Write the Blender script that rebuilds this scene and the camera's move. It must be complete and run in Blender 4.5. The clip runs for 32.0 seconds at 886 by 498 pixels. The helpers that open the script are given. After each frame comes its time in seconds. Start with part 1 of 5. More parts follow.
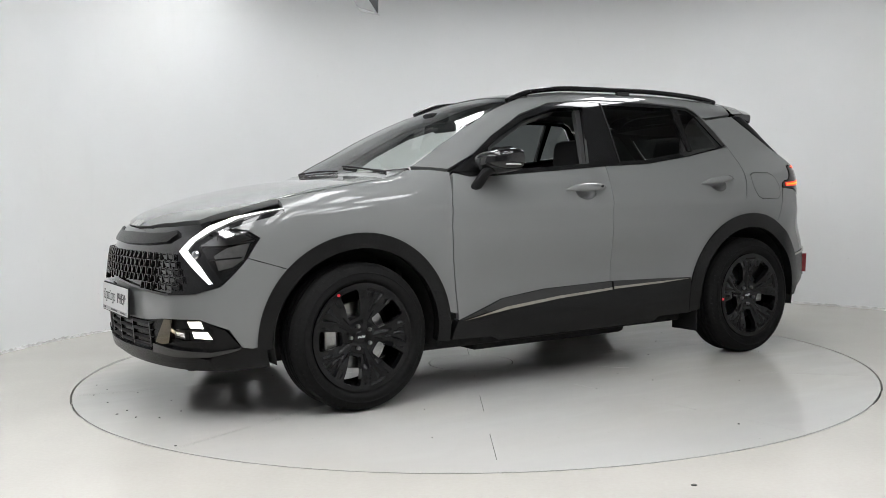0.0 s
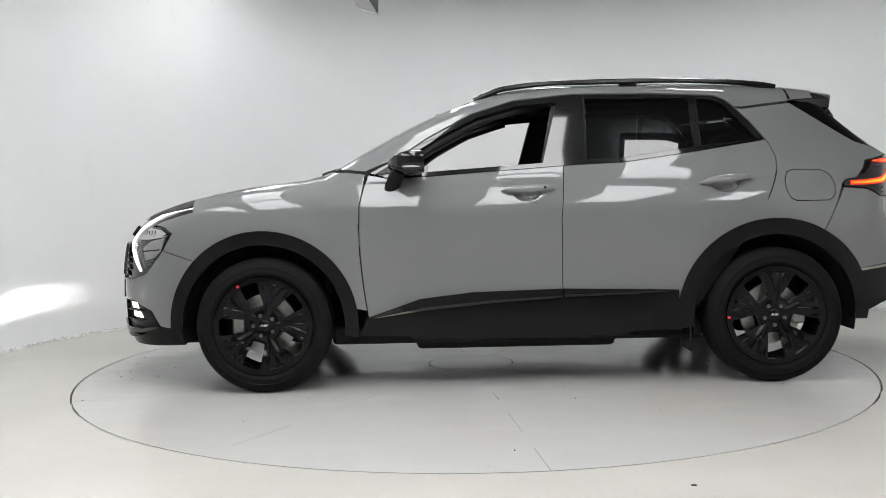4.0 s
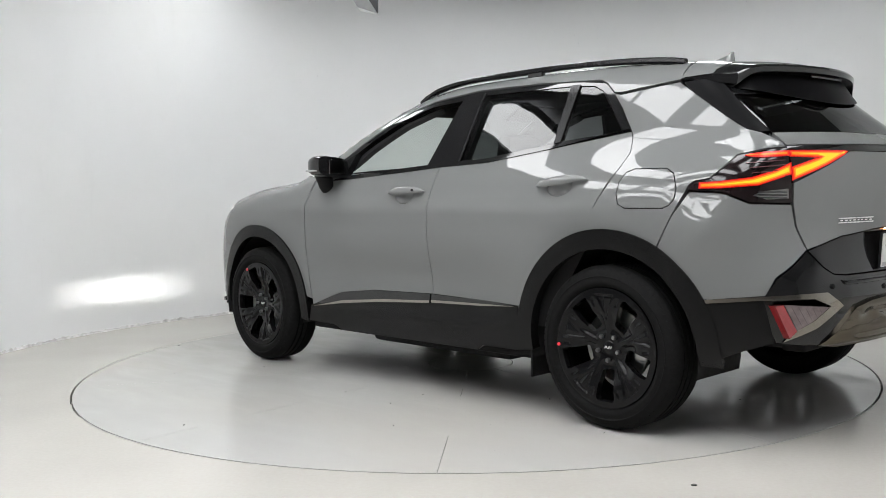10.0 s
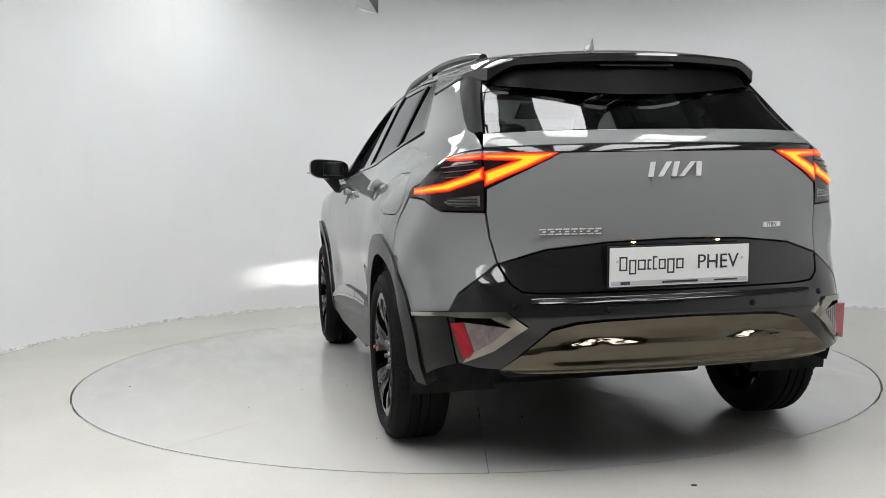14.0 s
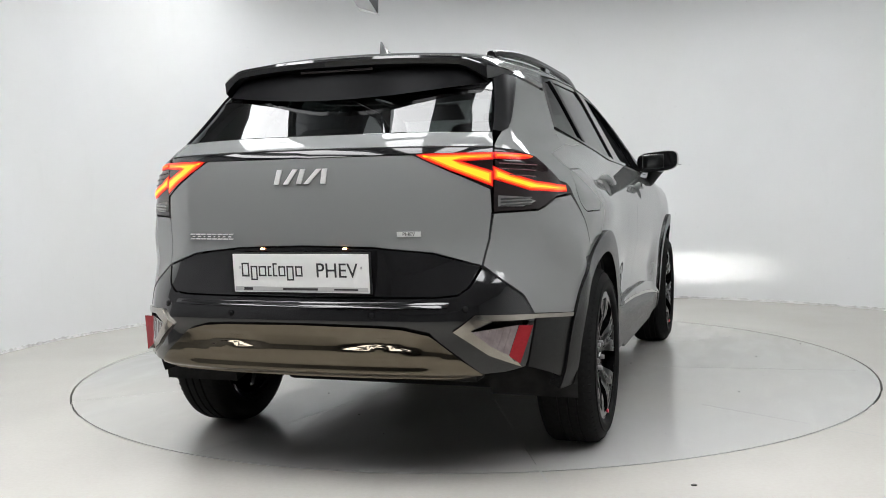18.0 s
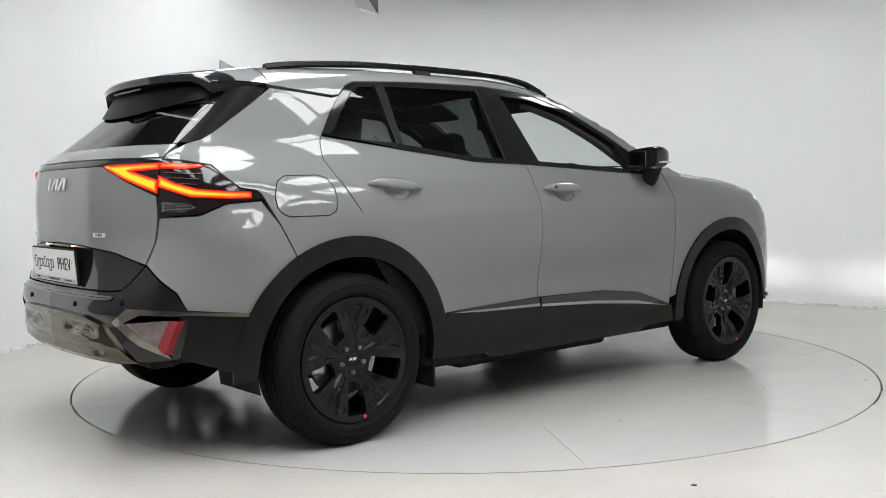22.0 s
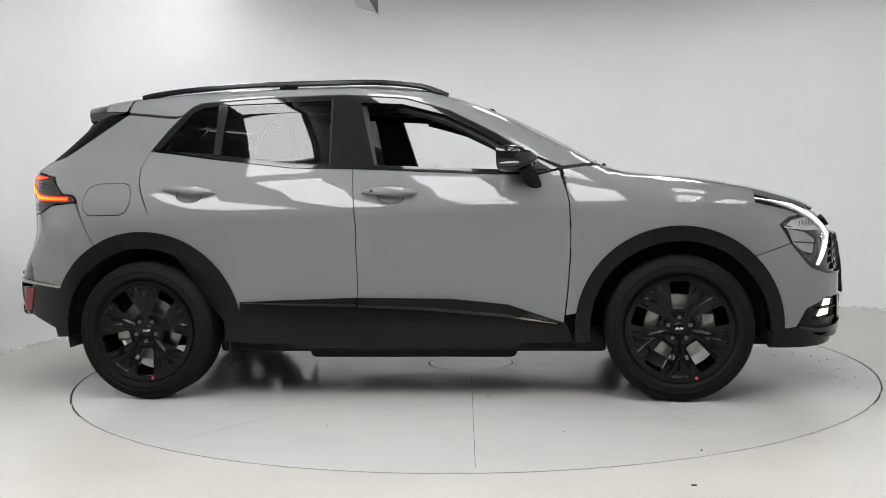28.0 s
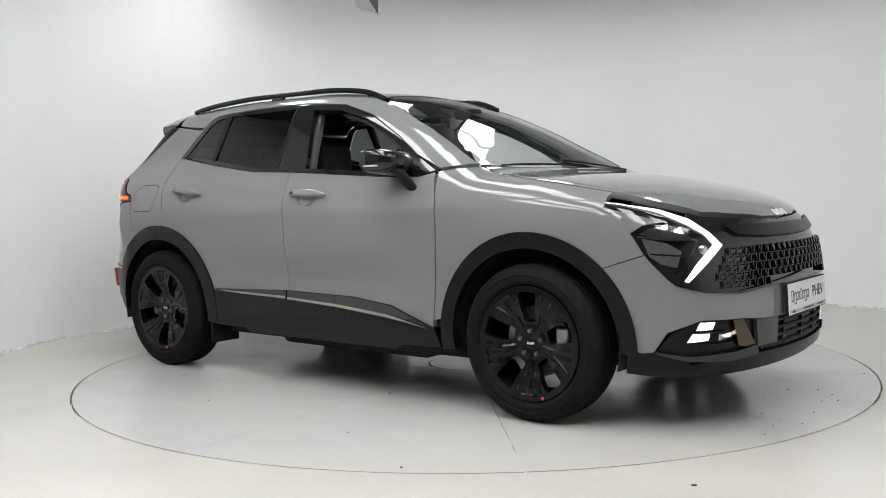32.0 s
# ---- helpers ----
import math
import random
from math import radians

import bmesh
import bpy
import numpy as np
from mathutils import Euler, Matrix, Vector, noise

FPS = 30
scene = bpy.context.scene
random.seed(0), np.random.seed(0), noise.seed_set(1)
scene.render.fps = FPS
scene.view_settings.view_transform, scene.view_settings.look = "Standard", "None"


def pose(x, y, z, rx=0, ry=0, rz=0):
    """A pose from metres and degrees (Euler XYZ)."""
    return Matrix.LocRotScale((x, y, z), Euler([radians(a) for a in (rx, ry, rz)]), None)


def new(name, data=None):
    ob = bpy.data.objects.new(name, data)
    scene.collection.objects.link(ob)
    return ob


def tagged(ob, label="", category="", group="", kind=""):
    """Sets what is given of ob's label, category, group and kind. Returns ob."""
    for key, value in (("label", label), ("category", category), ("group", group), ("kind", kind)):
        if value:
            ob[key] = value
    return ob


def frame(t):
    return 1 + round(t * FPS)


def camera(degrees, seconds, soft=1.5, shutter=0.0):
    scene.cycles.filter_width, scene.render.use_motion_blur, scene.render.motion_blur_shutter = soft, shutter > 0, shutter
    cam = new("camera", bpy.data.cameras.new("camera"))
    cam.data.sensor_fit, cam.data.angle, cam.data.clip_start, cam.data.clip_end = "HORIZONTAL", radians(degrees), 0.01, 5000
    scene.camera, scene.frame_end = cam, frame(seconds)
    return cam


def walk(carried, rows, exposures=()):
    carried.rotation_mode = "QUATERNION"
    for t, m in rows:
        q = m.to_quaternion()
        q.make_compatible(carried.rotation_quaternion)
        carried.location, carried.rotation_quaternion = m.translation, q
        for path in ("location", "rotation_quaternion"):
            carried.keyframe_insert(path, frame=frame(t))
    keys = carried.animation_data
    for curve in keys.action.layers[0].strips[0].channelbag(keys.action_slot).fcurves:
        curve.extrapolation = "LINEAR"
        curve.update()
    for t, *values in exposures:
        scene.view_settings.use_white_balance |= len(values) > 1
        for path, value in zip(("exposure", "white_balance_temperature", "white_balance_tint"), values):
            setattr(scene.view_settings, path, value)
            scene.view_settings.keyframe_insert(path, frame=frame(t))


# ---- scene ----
EYE = (0, -5.678, 1.036)
cam = camera(50.19, 32.0, soft=0.8)
STAND = Matrix.Translation(EYE) @ pose(0, 0, 0, 0, 0, 1.558) @ pose(0, 0, 0, 90 - 3.475) @ pose(0, 0, 0, 0, 0, -1.211)
walk(cam, [(0, STAND), (32, STAND)], exposures=[(0, 0.08), (6, 0.0), (12, -0.02), (16, 0.10), (20, 0.16), (25, 0.11), (29, 0.08), (32, 0.10)])

# ---- light: ceiling panels of the studio; beyond its walls only a dim sky ----
world = bpy.data.worlds.new("world")
scene.world = world
world.use_nodes = True
world.node_tree.nodes["Background"].inputs[0].default_value = (.5, .55, .6, 1)
world.node_tree.nodes["Background"].inputs[1].default_value = .05
PANEL_GLOW = 9.9


# ---- materials ----
def material(name, color, rough=.5, metal=0, coat=0, grain=0, grain_size=40, bump=0, bump_size=200, stain=0, stain_size=2, tint=(1, 1, 1), spec=.5, random=0):
    """A surface with stains at a large and grain at a small scale, in object space."""
    m = bpy.data.materials.new(name)
    m.use_nodes = True
    t = m.node_tree
    b = t.nodes["Principled BSDF"]
    b.inputs["Base Color"].default_value = (*color, 1)
    b.inputs["Roughness"].default_value = rough
    b.inputs["Metallic"].default_value = metal
    b.inputs["Coat Weight"].default_value = coat
    b.inputs["Coat Roughness"].default_value = .02
    b.inputs["Specular IOR Level"].default_value = spec
    where = t.nodes.new("ShaderNodeTexCoord").outputs["Object"]

    def noisy(size, detail):
        n = t.nodes.new("ShaderNodeTexNoise")
        n.inputs["Scale"].default_value, n.inputs["Detail"].default_value = size, detail
        t.links.new(where, n.inputs["Vector"])
        return n.outputs["Fac"]

    last = None
    for amount, size, detail in ((stain, stain_size, 6), (grain, grain_size, 3)):
        if amount:
            r = t.nodes.new("ShaderNodeMapRange")
            r.inputs["From Min"].default_value, r.inputs["From Max"].default_value = .3, .7
            r.inputs["To Min"].default_value, r.inputs["To Max"].default_value = 1 - amount, 1 + amount
            t.links.new(noisy(size, detail), r.inputs["Value"])
            if last:
                p = t.nodes.new("ShaderNodeMath")
                p.operation = "MULTIPLY"
                t.links.new(last, p.inputs[0])
                t.links.new(r.outputs[0], p.inputs[1])
                last = p.outputs[0]
            else:
                last = r.outputs[0]
    if last:
        x = t.nodes.new("ShaderNodeMix")
        x.data_type = "RGBA"
        x.blend_type = "MULTIPLY"
        x.inputs["Factor"].default_value = 1
        x.inputs["A"].default_value = (*color, 1)
        t.links.new(last, x.inputs["B"])
        t.links.new(x.outputs["Result"], b.inputs["Base Color"])
    if bump:
        n = t.nodes.new("ShaderNodeBump")
        n.inputs["Strength"].default_value, n.inputs["Distance"].default_value = bump, .002
        t.links.new(noisy(bump_size, 4), n.inputs["Height"])
        t.links.new(n.outputs[0], b.inputs["Normal"])
    return m


def glowing(name, color, strength, base=(.02, .02, .02)):
    m = material(name, base, .3)
    b = m.node_tree.nodes["Principled BSDF"]
    b.inputs["Emission Color"].default_value = (*color, 1)
    b.inputs["Emission Strength"].default_value = strength
    return m


def glass(name, color, rough=0.0):
    """Thin glazing: clear tint under a mirror coat."""
    m = bpy.data.materials.new(name)
    m.use_nodes = True
    t = m.node_tree
    t.nodes.remove(t.nodes["Principled BSDF"])
    clear, shine, mix, fres = (t.nodes.new("ShaderNode" + k) for k in ("BsdfTransparent", "BsdfGlossy", "MixShader", "LayerWeight"))
    power, scale = t.nodes.new("ShaderNodeMath"), t.nodes.new("ShaderNodeMath")
    power.operation, power.inputs[1].default_value = "POWER", 5
    scale.operation, scale.inputs[1].default_value, scale.inputs[2].default_value = "MULTIPLY_ADD", .94, .06
    clear.inputs["Color"].default_value = (*color, 1)
    shine.inputs["Roughness"].default_value = rough
    fres.inputs["Blend"].default_value = .5
    t.links.new(fres.outputs["Facing"], power.inputs[0])
    t.links.new(power.outputs[0], scale.inputs[0])
    t.links.new(scale.outputs[0], mix.inputs[0])
    t.links.new(clear.outputs[0], mix.inputs[1])
    t.links.new(shine.outputs[0], mix.inputs[2])
    t.links.new(mix.outputs[0], t.nodes["Material Output"].inputs["Surface"])
    return m


PAINT = material("grey_paint", (.166, .171, .168), .45, coat=1, grain=.015, grain_size=300, stain=.01, spec=0.0)
GLOSS = material("gloss_black", (.009, .009, .0095), .06, coat=.2, grain=.1, grain_size=60)
CLAD = material("black_plastic", (.006, .006, .0062), .27, grain=.12, grain_size=250, bump=.08, bump_size=900, stain=.06, spec=.20)
DARK = material("dark_plastic", (.012, .012, .0125), .6, grain=.15, grain_size=90, spec=.15)
COVER = material("grey_plastic", (.035, .036, .036), .3, grain=.1, grain_size=200)
SATIN = material("satin_black", (.008, .008, .0085), .22, spec=.25, grain=.1, grain_size=60)
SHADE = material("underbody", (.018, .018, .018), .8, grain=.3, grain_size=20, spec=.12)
BRONZE = material("dark_chrome", (.125, .108, .083), .09, metal=1, grain=.05, grain_size=20)
TRIM = material("smoked_chrome", (.34, .315, .28), .13, metal=1, grain=.05, grain_size=20)
CHROME = material("chrome", (.62, .62, .62), .08, metal=1, grain=.03)
SILVER = material("silver", (.74, .74, .73), .28, metal=.45, grain=.04)
RUBBER = material("tyre_rubber", (.0095, .0095, .0095), .66, grain=.2, grain_size=60, bump=.2, bump_size=300, spec=.06)
ALLOY = material("black_alloy", (.0045, .0045, .005), .10, grain=.1, spec=.22)
NUT = material("black_nut", (.20, .20, .20), .3, metal=1, grain=.1)
FOGLENS = material("fog_lens", (.15, .12, .12), .12, coat=.7, stain=.25, stain_size=30)
BOWL = material("lamp_bowl", (.17, .17, .17), .22, metal=1)
STEEL = material("brake_steel", (.34, .34, .33), .32, metal=1, grain=.15, grain_size=40)
FABRIC = material("black_fabric", (.016, .016, .017), .9, grain=.25, grain_size=300, bump=.4, bump_size=700)
LINER = material("headlining", (.045, .045, .046), .9, grain=.1, grain_size=200)
WHITE = material("plate_white", (.66, .66, .65), .35, grain=.02)
INK = material("ink", (.02, .02, .022), .5)
GREYINK = material("grey_ink", (.40, .40, .40), .5)
RED = material("red_plastic", (.22, .016, .020), .15, coat=.7, grain=.08, grain_size=120)
STICKER = material("red_sticker", (.75, .03, .05), .4)
TINT = glass("privacy_glass", (.10, .11, .11))
SCREEN = glass("windscreen_glass", (.74, .80, .77))
LENS = glass("lamp_lens", (.93, .93, .93))
DRL = glowing("daylight_lamp", (1, 1, .98), 2.6, (.6, .6, .6))
FOGGLOW = glowing("fog_lamp_glow", (1, .95, .80), 2.6, (.6, .6, .6))
TAILGLOW = glowing("tail_glow", (1, .045, .004), 1.5, (.2, .01, .005))
TAILMID = glowing("tail_middle", (1, .17, .005), 1.8, (.2, .02, .01))
TAILCORE = glowing("tail_core", (1, .36, .009), 2.0, (.3, .02, .01))
# for the added emitters that throw the fog lamps' light on the wall
BEAMGLOW = glowing("extra_beam", (1, .98, .94), 9000, (.6, .6, .6))
TAILRED = glowing("tail_red", (1, .008, .006), .55, (.1, .004, .004))
FIN = material("lamp_fin", (.11, .05, .055), .25, coat=.3)
SPOILER = material("spoiler_black", (.0045, .0045, .005), .38, grain=.1, grain_size=60, spec=.05)
SMOKE = material("smoked_lens", (.012, .008, .0085), .1, coat=.2, spec=.35)
PLATEGLOW = glowing("plate_lamp_glow", (1, .40, .16), 14, (.5, .4, .3))


def worn(m, light, dark, warm, rough, patch, gloss):
    """Cloudy old paint: soft clouds, sharp-edged touched-up patches, drawn-out scuffs and an uneven gloss."""
    t = m.node_tree
    b = t.nodes["Principled BSDF"]
    where = t.nodes.new("ShaderNodeTexCoord").outputs["Object"]

    def noisy(size, detail, stretch=(1, 1, 1), turn=0.0, warp=0.0):
        k = t.nodes.new("ShaderNodeMapping")
        k.inputs["Scale"].default_value = stretch
        k.inputs["Rotation"].default_value = (0, 0, turn)
        n = t.nodes.new("ShaderNodeTexNoise")
        n.inputs["Scale"].default_value, n.inputs["Detail"].default_value, n.inputs["Distortion"].default_value = size, detail, warp
        t.links.new(where, k.inputs["Vector"])
        t.links.new(k.outputs[0], n.inputs["Vector"])
        return n.outputs["Fac"]

    def span(src, a, z, lo, hi):
        r = t.nodes.new("ShaderNodeMapRange")
        for key, v in zip(("From Min", "From Max", "To Min", "To Max"), (a, z, lo, hi)):
            r.inputs[key].default_value = v
        t.links.new(src, r.inputs["Value"])
        return r.outputs[0]

    def blend(fac, a, z):
        x = t.nodes.new("ShaderNodeMix")
        x.data_type = "RGBA"
        t.links.new(fac, x.inputs["Factor"])
        for key, v in (("A", a), ("B", z)):
            if isinstance(v, tuple):
                x.inputs[key].default_value = (*v, 1)
            else:
                t.links.new(v, x.inputs[key])
        return x.outputs["Result"]

    c = blend(span(noisy(.9, 4, warp=.3), .35, .68, 0, 1), light, dark)
    c = blend(span(noisy(.5, 3, (1, 1.6, 1), .5), .40, .66, 0, .9), c, warm)
    c = blend(span(noisy(1.7, 3), .48, .66, 0, patch), c, tuple(min(1, v * 1.10) for v in light))
    c = blend(span(noisy(2.2, 8, (1, 5, 1), .35, .4), .60, .74, 0, .09), c, tuple(v * .85 for v in warm))
    c = blend(span(noisy(60, 2), .74, .78, 0, .5), c, tuple(v * .45 for v in dark))
    t.links.new(c, b.inputs["Base Color"])
    t.links.new(span(noisy(2.4, 7, (1, 3, 1), .2, .5), .3, .7, rough - gloss, rough + gloss), b.inputs["Roughness"])
    return m


WALL = worn(material("white_wall", (.80, .81, .81), .75, bump=.10, bump_size=26), (.798, .81, .813), (.775, .787, .787), (.787, .795, .785), .7, .14, .1)
FLOOR = material("floor_paint", (.472, .455, .420), .25, grain=.02, grain_size=60, stain=.06, stain_size=1.1, bump=.03, bump_size=30)
DECK = worn(material("deck_paint", (.5, .5, .48), .2, bump=.03, bump_size=20), (.466, .463, .450), (.434, .430, .416), (.462, .445, .415), .16, .10, .07)
SEALANT = material("joint_sealant", (.33, .325, .31), .7, grain=.2, grain_size=40, stain=.25, stain_size=4)
BEAD = material("sealant", (.60, .60, .585), .8, grain=.25, grain_size=25, stain=.2, stain_size=6)
SEAM = material("joint", (.05, .048, .045), .8)
# grey of unseen walls; the dimness of the room's front is put into it
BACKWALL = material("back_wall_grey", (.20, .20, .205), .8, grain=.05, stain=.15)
CEIL = material("ceiling_grey", (.14, .145, .15), .8, grain=.05, stain=.1)
BEAM = material("beam_grey", (.30, .31, .32), .6, grain=.05)
BOXGREY = material("box_grey", (.42, .43, .43), .6, grain=.05)
PANEL = glowing("light_panel", (.978, .984, 1), PANEL_GLOW, (.8, .8, .8))


# ---- mesh helpers ----
def mesh_of(name, verts, faces, mat, smooth=None, normals=None):
    me = bpy.data.meshes.new(name)
    me.from_pydata([tuple(v) for v in verts], [], [tuple(int(i) for i in f) for f in faces])
    me.materials.append(mat)
    if smooth is not None:
        me.polygons.foreach_set("use_smooth", np.broadcast_to(np.array(smooth, bool), (len(faces),)).copy())
    me.update()
    if normals is not None:
        me.normals_split_custom_set([tuple(n) for n in normals])
    return me


def attach(name, me, parent=None, label="", at=None):
    ob = new(name, me)
    if parent is not None:
        ob.parent = parent
    if at is not None:
        ob.matrix_basis = at
    return tagged(ob, label) if label else ob


def part(name, bm, mat, parent=None, label="", smooth=False, at=None):
    """Links a bmesh as one mesh object under a thing or a part."""
    bmesh.ops.recalc_face_normals(bm, faces=bm.faces)
    me = bpy.data.meshes.new(name)
    for f in bm.faces:
        f.smooth = smooth
    bm.to_mesh(me)
    bm.free()
    me.materials.append(mat)
    if smooth:
        me.set_sharp_from_angle(angle=radians(38))
    return attach(name, me, parent, label, at)


def box(size, at=(0, 0, 0), bevel=0, bm=None, turn=None, seg=2):
    bm = bm or bmesh.new()
    m = Matrix.Translation(at) @ (turn or Matrix()) @ Matrix.Diagonal((*size, 1))
    made = bmesh.ops.create_cube(bm, size=1, matrix=m)
    if bevel:
        vs = set(made["verts"])
        bmesh.ops.bevel(bm, geom=[e for e in bm.edges if e.verts[0] in vs and e.verts[1] in vs], offset=bevel, segments=seg, affect="EDGES", profile=.5)
    return bm


def tube(points, radius, sides=10, flat=1.0, caps=True, bm=None, ring=None):
    """A pipe along the points; radius may vary; flat squashes it in height; ring gives another section."""
    bm = bm or bmesh.new()
    pts = [Vector(p) for p in points]
    rad = radius if isinstance(radius, (list, tuple)) else [radius] * len(pts)
    ring = ring or [(math.cos(2 * math.pi * k / sides), flat * math.sin(2 * math.pi * k / sides)) for k in range(sides)]
    rows = []
    for i, p in enumerate(pts):
        d = (pts[min(i + 1, len(pts) - 1)] - pts[max(i - 1, 0)]).normalized()
        s = d.cross(Vector((0, 0, 1)))
        s = s.normalized() if s.length > 1e-4 else Vector((1, 0, 0))
        u = s.cross(d).normalized()
        rows.append([bm.verts.new(p + s * a * rad[i] + u * b * rad[i]) for a, b in ring])
    n = len(ring)
    for a, b in zip(rows, rows[1:]):
        for k in range(n):
            bm.faces.new((a[k], a[(k + 1) % n], b[(k + 1) % n], b[k]))
    if caps:
        bm.faces.new(rows[0][::-1])
        bm.faces.new(rows[-1])
    return bm


def lathe(profile, sides=64, axis="z", bm=None, closed=False):
    """Turns (radius, height) pairs round the axis."""
    bm = bm or bmesh.new()
    rows = []
    for r, h in profile:
        row = []
        for k in range(sides):
            a = 2 * math.pi * k / sides
            c, s = r * math.cos(a), r * math.sin(a)
            row.append(bm.verts.new((c, s, h) if axis == "z" else (c, h, s)))
        rows.append(row)
    pairs = list(zip(rows, rows[1:])) + ([(rows[-1], rows[0])] if closed else [])
    for a, b in pairs:
        for k in range(sides):
            bm.faces.new((a[k], a[(k + 1) % sides], b[(k + 1) % sides], b[k]))
    return bm


def prism(outline, depth, bm=None, m=None):
    """An outline in x, y raised by depth in z."""
    bm = bm or bmesh.new()
    m = m or Matrix()
    low = [bm.verts.new(m @ Vector((x, y, 0))) for x, y in outline]
    top = [bm.verts.new(m @ Vector((x, y, depth))) for x, y in outline]
    bm.faces.new(low[::-1])
    bm.faces.new(top)
    n = len(low)
    for i in range(n):
        bm.faces.new((low[i], low[(i + 1) % n], top[(i + 1) % n], top[i]))
    return bm


def lettering(name, text, size, mat, parent, at, label="", depth=.0015):
    """Raised letters in the built-in font, turned into a mesh."""
    cu = bpy.data.curves.new(name, "FONT")
    cu.body, cu.size, cu.align_x, cu.align_y, cu.extrude = text, size, "CENTER", "CENTER", depth
    ob = bpy.data.objects.new(name, cu)
    me = bpy.data.meshes.new_from_object(ob)
    bpy.data.objects.remove(ob)
    me.materials.clear()
    me.materials.append(mat)
    return attach(name, me, parent, label, at)


# ---- the studio: floor, round white wall, ceiling with its light panels ----
RING = 2.262
WALL_MID, WALL_R = (.18, .02), 3.42


def wall_line():
    """The white wall in plan: an arc behind the turntable with short straight ends."""
    pts = [(WALL_MID[0] + 3.9, -1.6)]
    for k in range(-2, 61):
        a = radians(180 * k / 58)
        r = WALL_R + .42 * max(0, math.cos(a)) ** 1.2 * 1.0
        pts.append((WALL_MID[0] + r * math.cos(a), WALL_MID[1] + r * math.sin(a)))
    pts += [(WALL_MID[0] - 3.55, -1.6)]
    return pts


HEIGHT = 3.15


def studio():
    inner = wall_line()
    n = len(inner)
    outer = []
    for i, (x, y) in enumerate(inner):
        a, b = Vector(inner[max(i - 1, 0)]), Vector(inner[min(i + 1, n - 1)])
        d = (b - a).normalized()
        outer.append((x + d.y * .15, y - d.x * .15))
    bm = bmesh.new()
    rows = [[bm.verts.new((*p, z)) for p in line] for line, z in ((inner, 0), (inner, HEIGHT), (outer, HEIGHT), (outer, 0))]
    for a, b in ((0, 1), (1, 2), (2, 3)):
        for i in range(n - 1):
            bm.faces.new((rows[a][i], rows[a][i + 1], rows[b][i + 1], rows[b][i]))
    tagged(part("wall_round", bm, WALL, smooth=True), "white-painted curved studio wall with a smooth plaster face", "wall", kind="structure")
    # unseen walls added to close the room; their tones set what the car mirrors
    for name, x, mat, label in (("wall_east", WALL_MID[0] + 3.975, WALL, "unseen side wall, white for the bright right front of the studio"), ("wall_west", WALL_MID[0] - 3.625, BACKWALL, "unseen side wall, dark grey for the dim front of the studio")):
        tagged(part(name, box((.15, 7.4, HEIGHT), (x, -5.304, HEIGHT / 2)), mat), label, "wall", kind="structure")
    tagged(part("wall_back", box((7.9, .15, HEIGHT), (.35, -9.08, HEIGHT / 2)), BACKWALL), "unseen back wall, dark grey for the dim front of the studio", "wall", kind="structure")
    # floor with a round pit for the turntable
    bm = bmesh.new()
    ring = [bm.verts.new((RING * math.cos(2 * math.pi * k / 192), RING * math.sin(2 * math.pi * k / 192), 0)) for k in range(192)]
    pit = [bm.verts.new((v.co.x, v.co.y, -.05)) for v in ring]
    far = []
    for k in range(192):
        a = 2 * math.pi * k / 192
        c, s = math.cos(a), math.sin(a)
        r = min(5.2 / max(abs(c), 1e-6), (9.3 if s < 0 else 5.2) / max(abs(s), 1e-6))
        far.append(bm.verts.new((r * c, r * s, 0)))
    for k in range(192):
        j = (k + 1) % 192
        bm.faces.new((ring[j], ring[k], far[k], far[j]))
        bm.faces.new((ring[k], ring[j], pit[j], pit[k]))
    bm.faces.new(pit)
    tagged(part("floor", bm, FLOOR), "pale grey painted studio floor with faint scuffs", "floor", kind="structure")
    tagged(part("ceiling", box((8.2, 13.2, .12), (.3, -2.9, HEIGHT + .06)), CEIL), "grey studio ceiling above the light panels", "ceiling", kind="structure")


def light_panel(x, y, w, d):
    e = tagged(new("ceiling_light"), "large flat glowing ceiling light panel in a thin frame", "ceiling light", group="ceiling light panels")
    e.location = (x, y, HEIGHT - .12)
    part("diffuser", box((w, d, .02)), PANEL, e, "glowing white diffuser")
    for sx in (-1, 1):
        part("frame", box((.03, d + .06, .06), (sx * (w / 2 + .017), 0, .01)), BEAM, e)
        part("frame", box((w, .03, .06), (0, sx * (d / 2 + .017), .01)), BEAM, e)
    part("crossbar", box((w, .03, .03), (0, -d * .24, -.026)), BEAM, e)
    for sx in (-1, 1):
        part("hanger", box((.02, .02, .12), (sx * w * .4, 0, .06)), BEAM, e)
    return e


# outer two panels with y above 0 are added to brighten the white wall
PANELS = ([(x, -1.12, .50, 1.65) for x in (-1.68, -.48)] + [(x, -3.40, .50, 2.5) for x in (-2.60, -1.68, -.48)]
          + [(.58, -1.76, .50, .62), (1.55, -1.95, .50, .55)] + [(x, -3.70, .50, 1.9) for x in (.58, 1.55, 2.50)] + [(-1.87, 1.45, .42, 1.4), (-.36, 1.75, .36, 1.2), (.65, 1.75, .36, 1.2), (1.75, 1.05, .5, 1.7)])

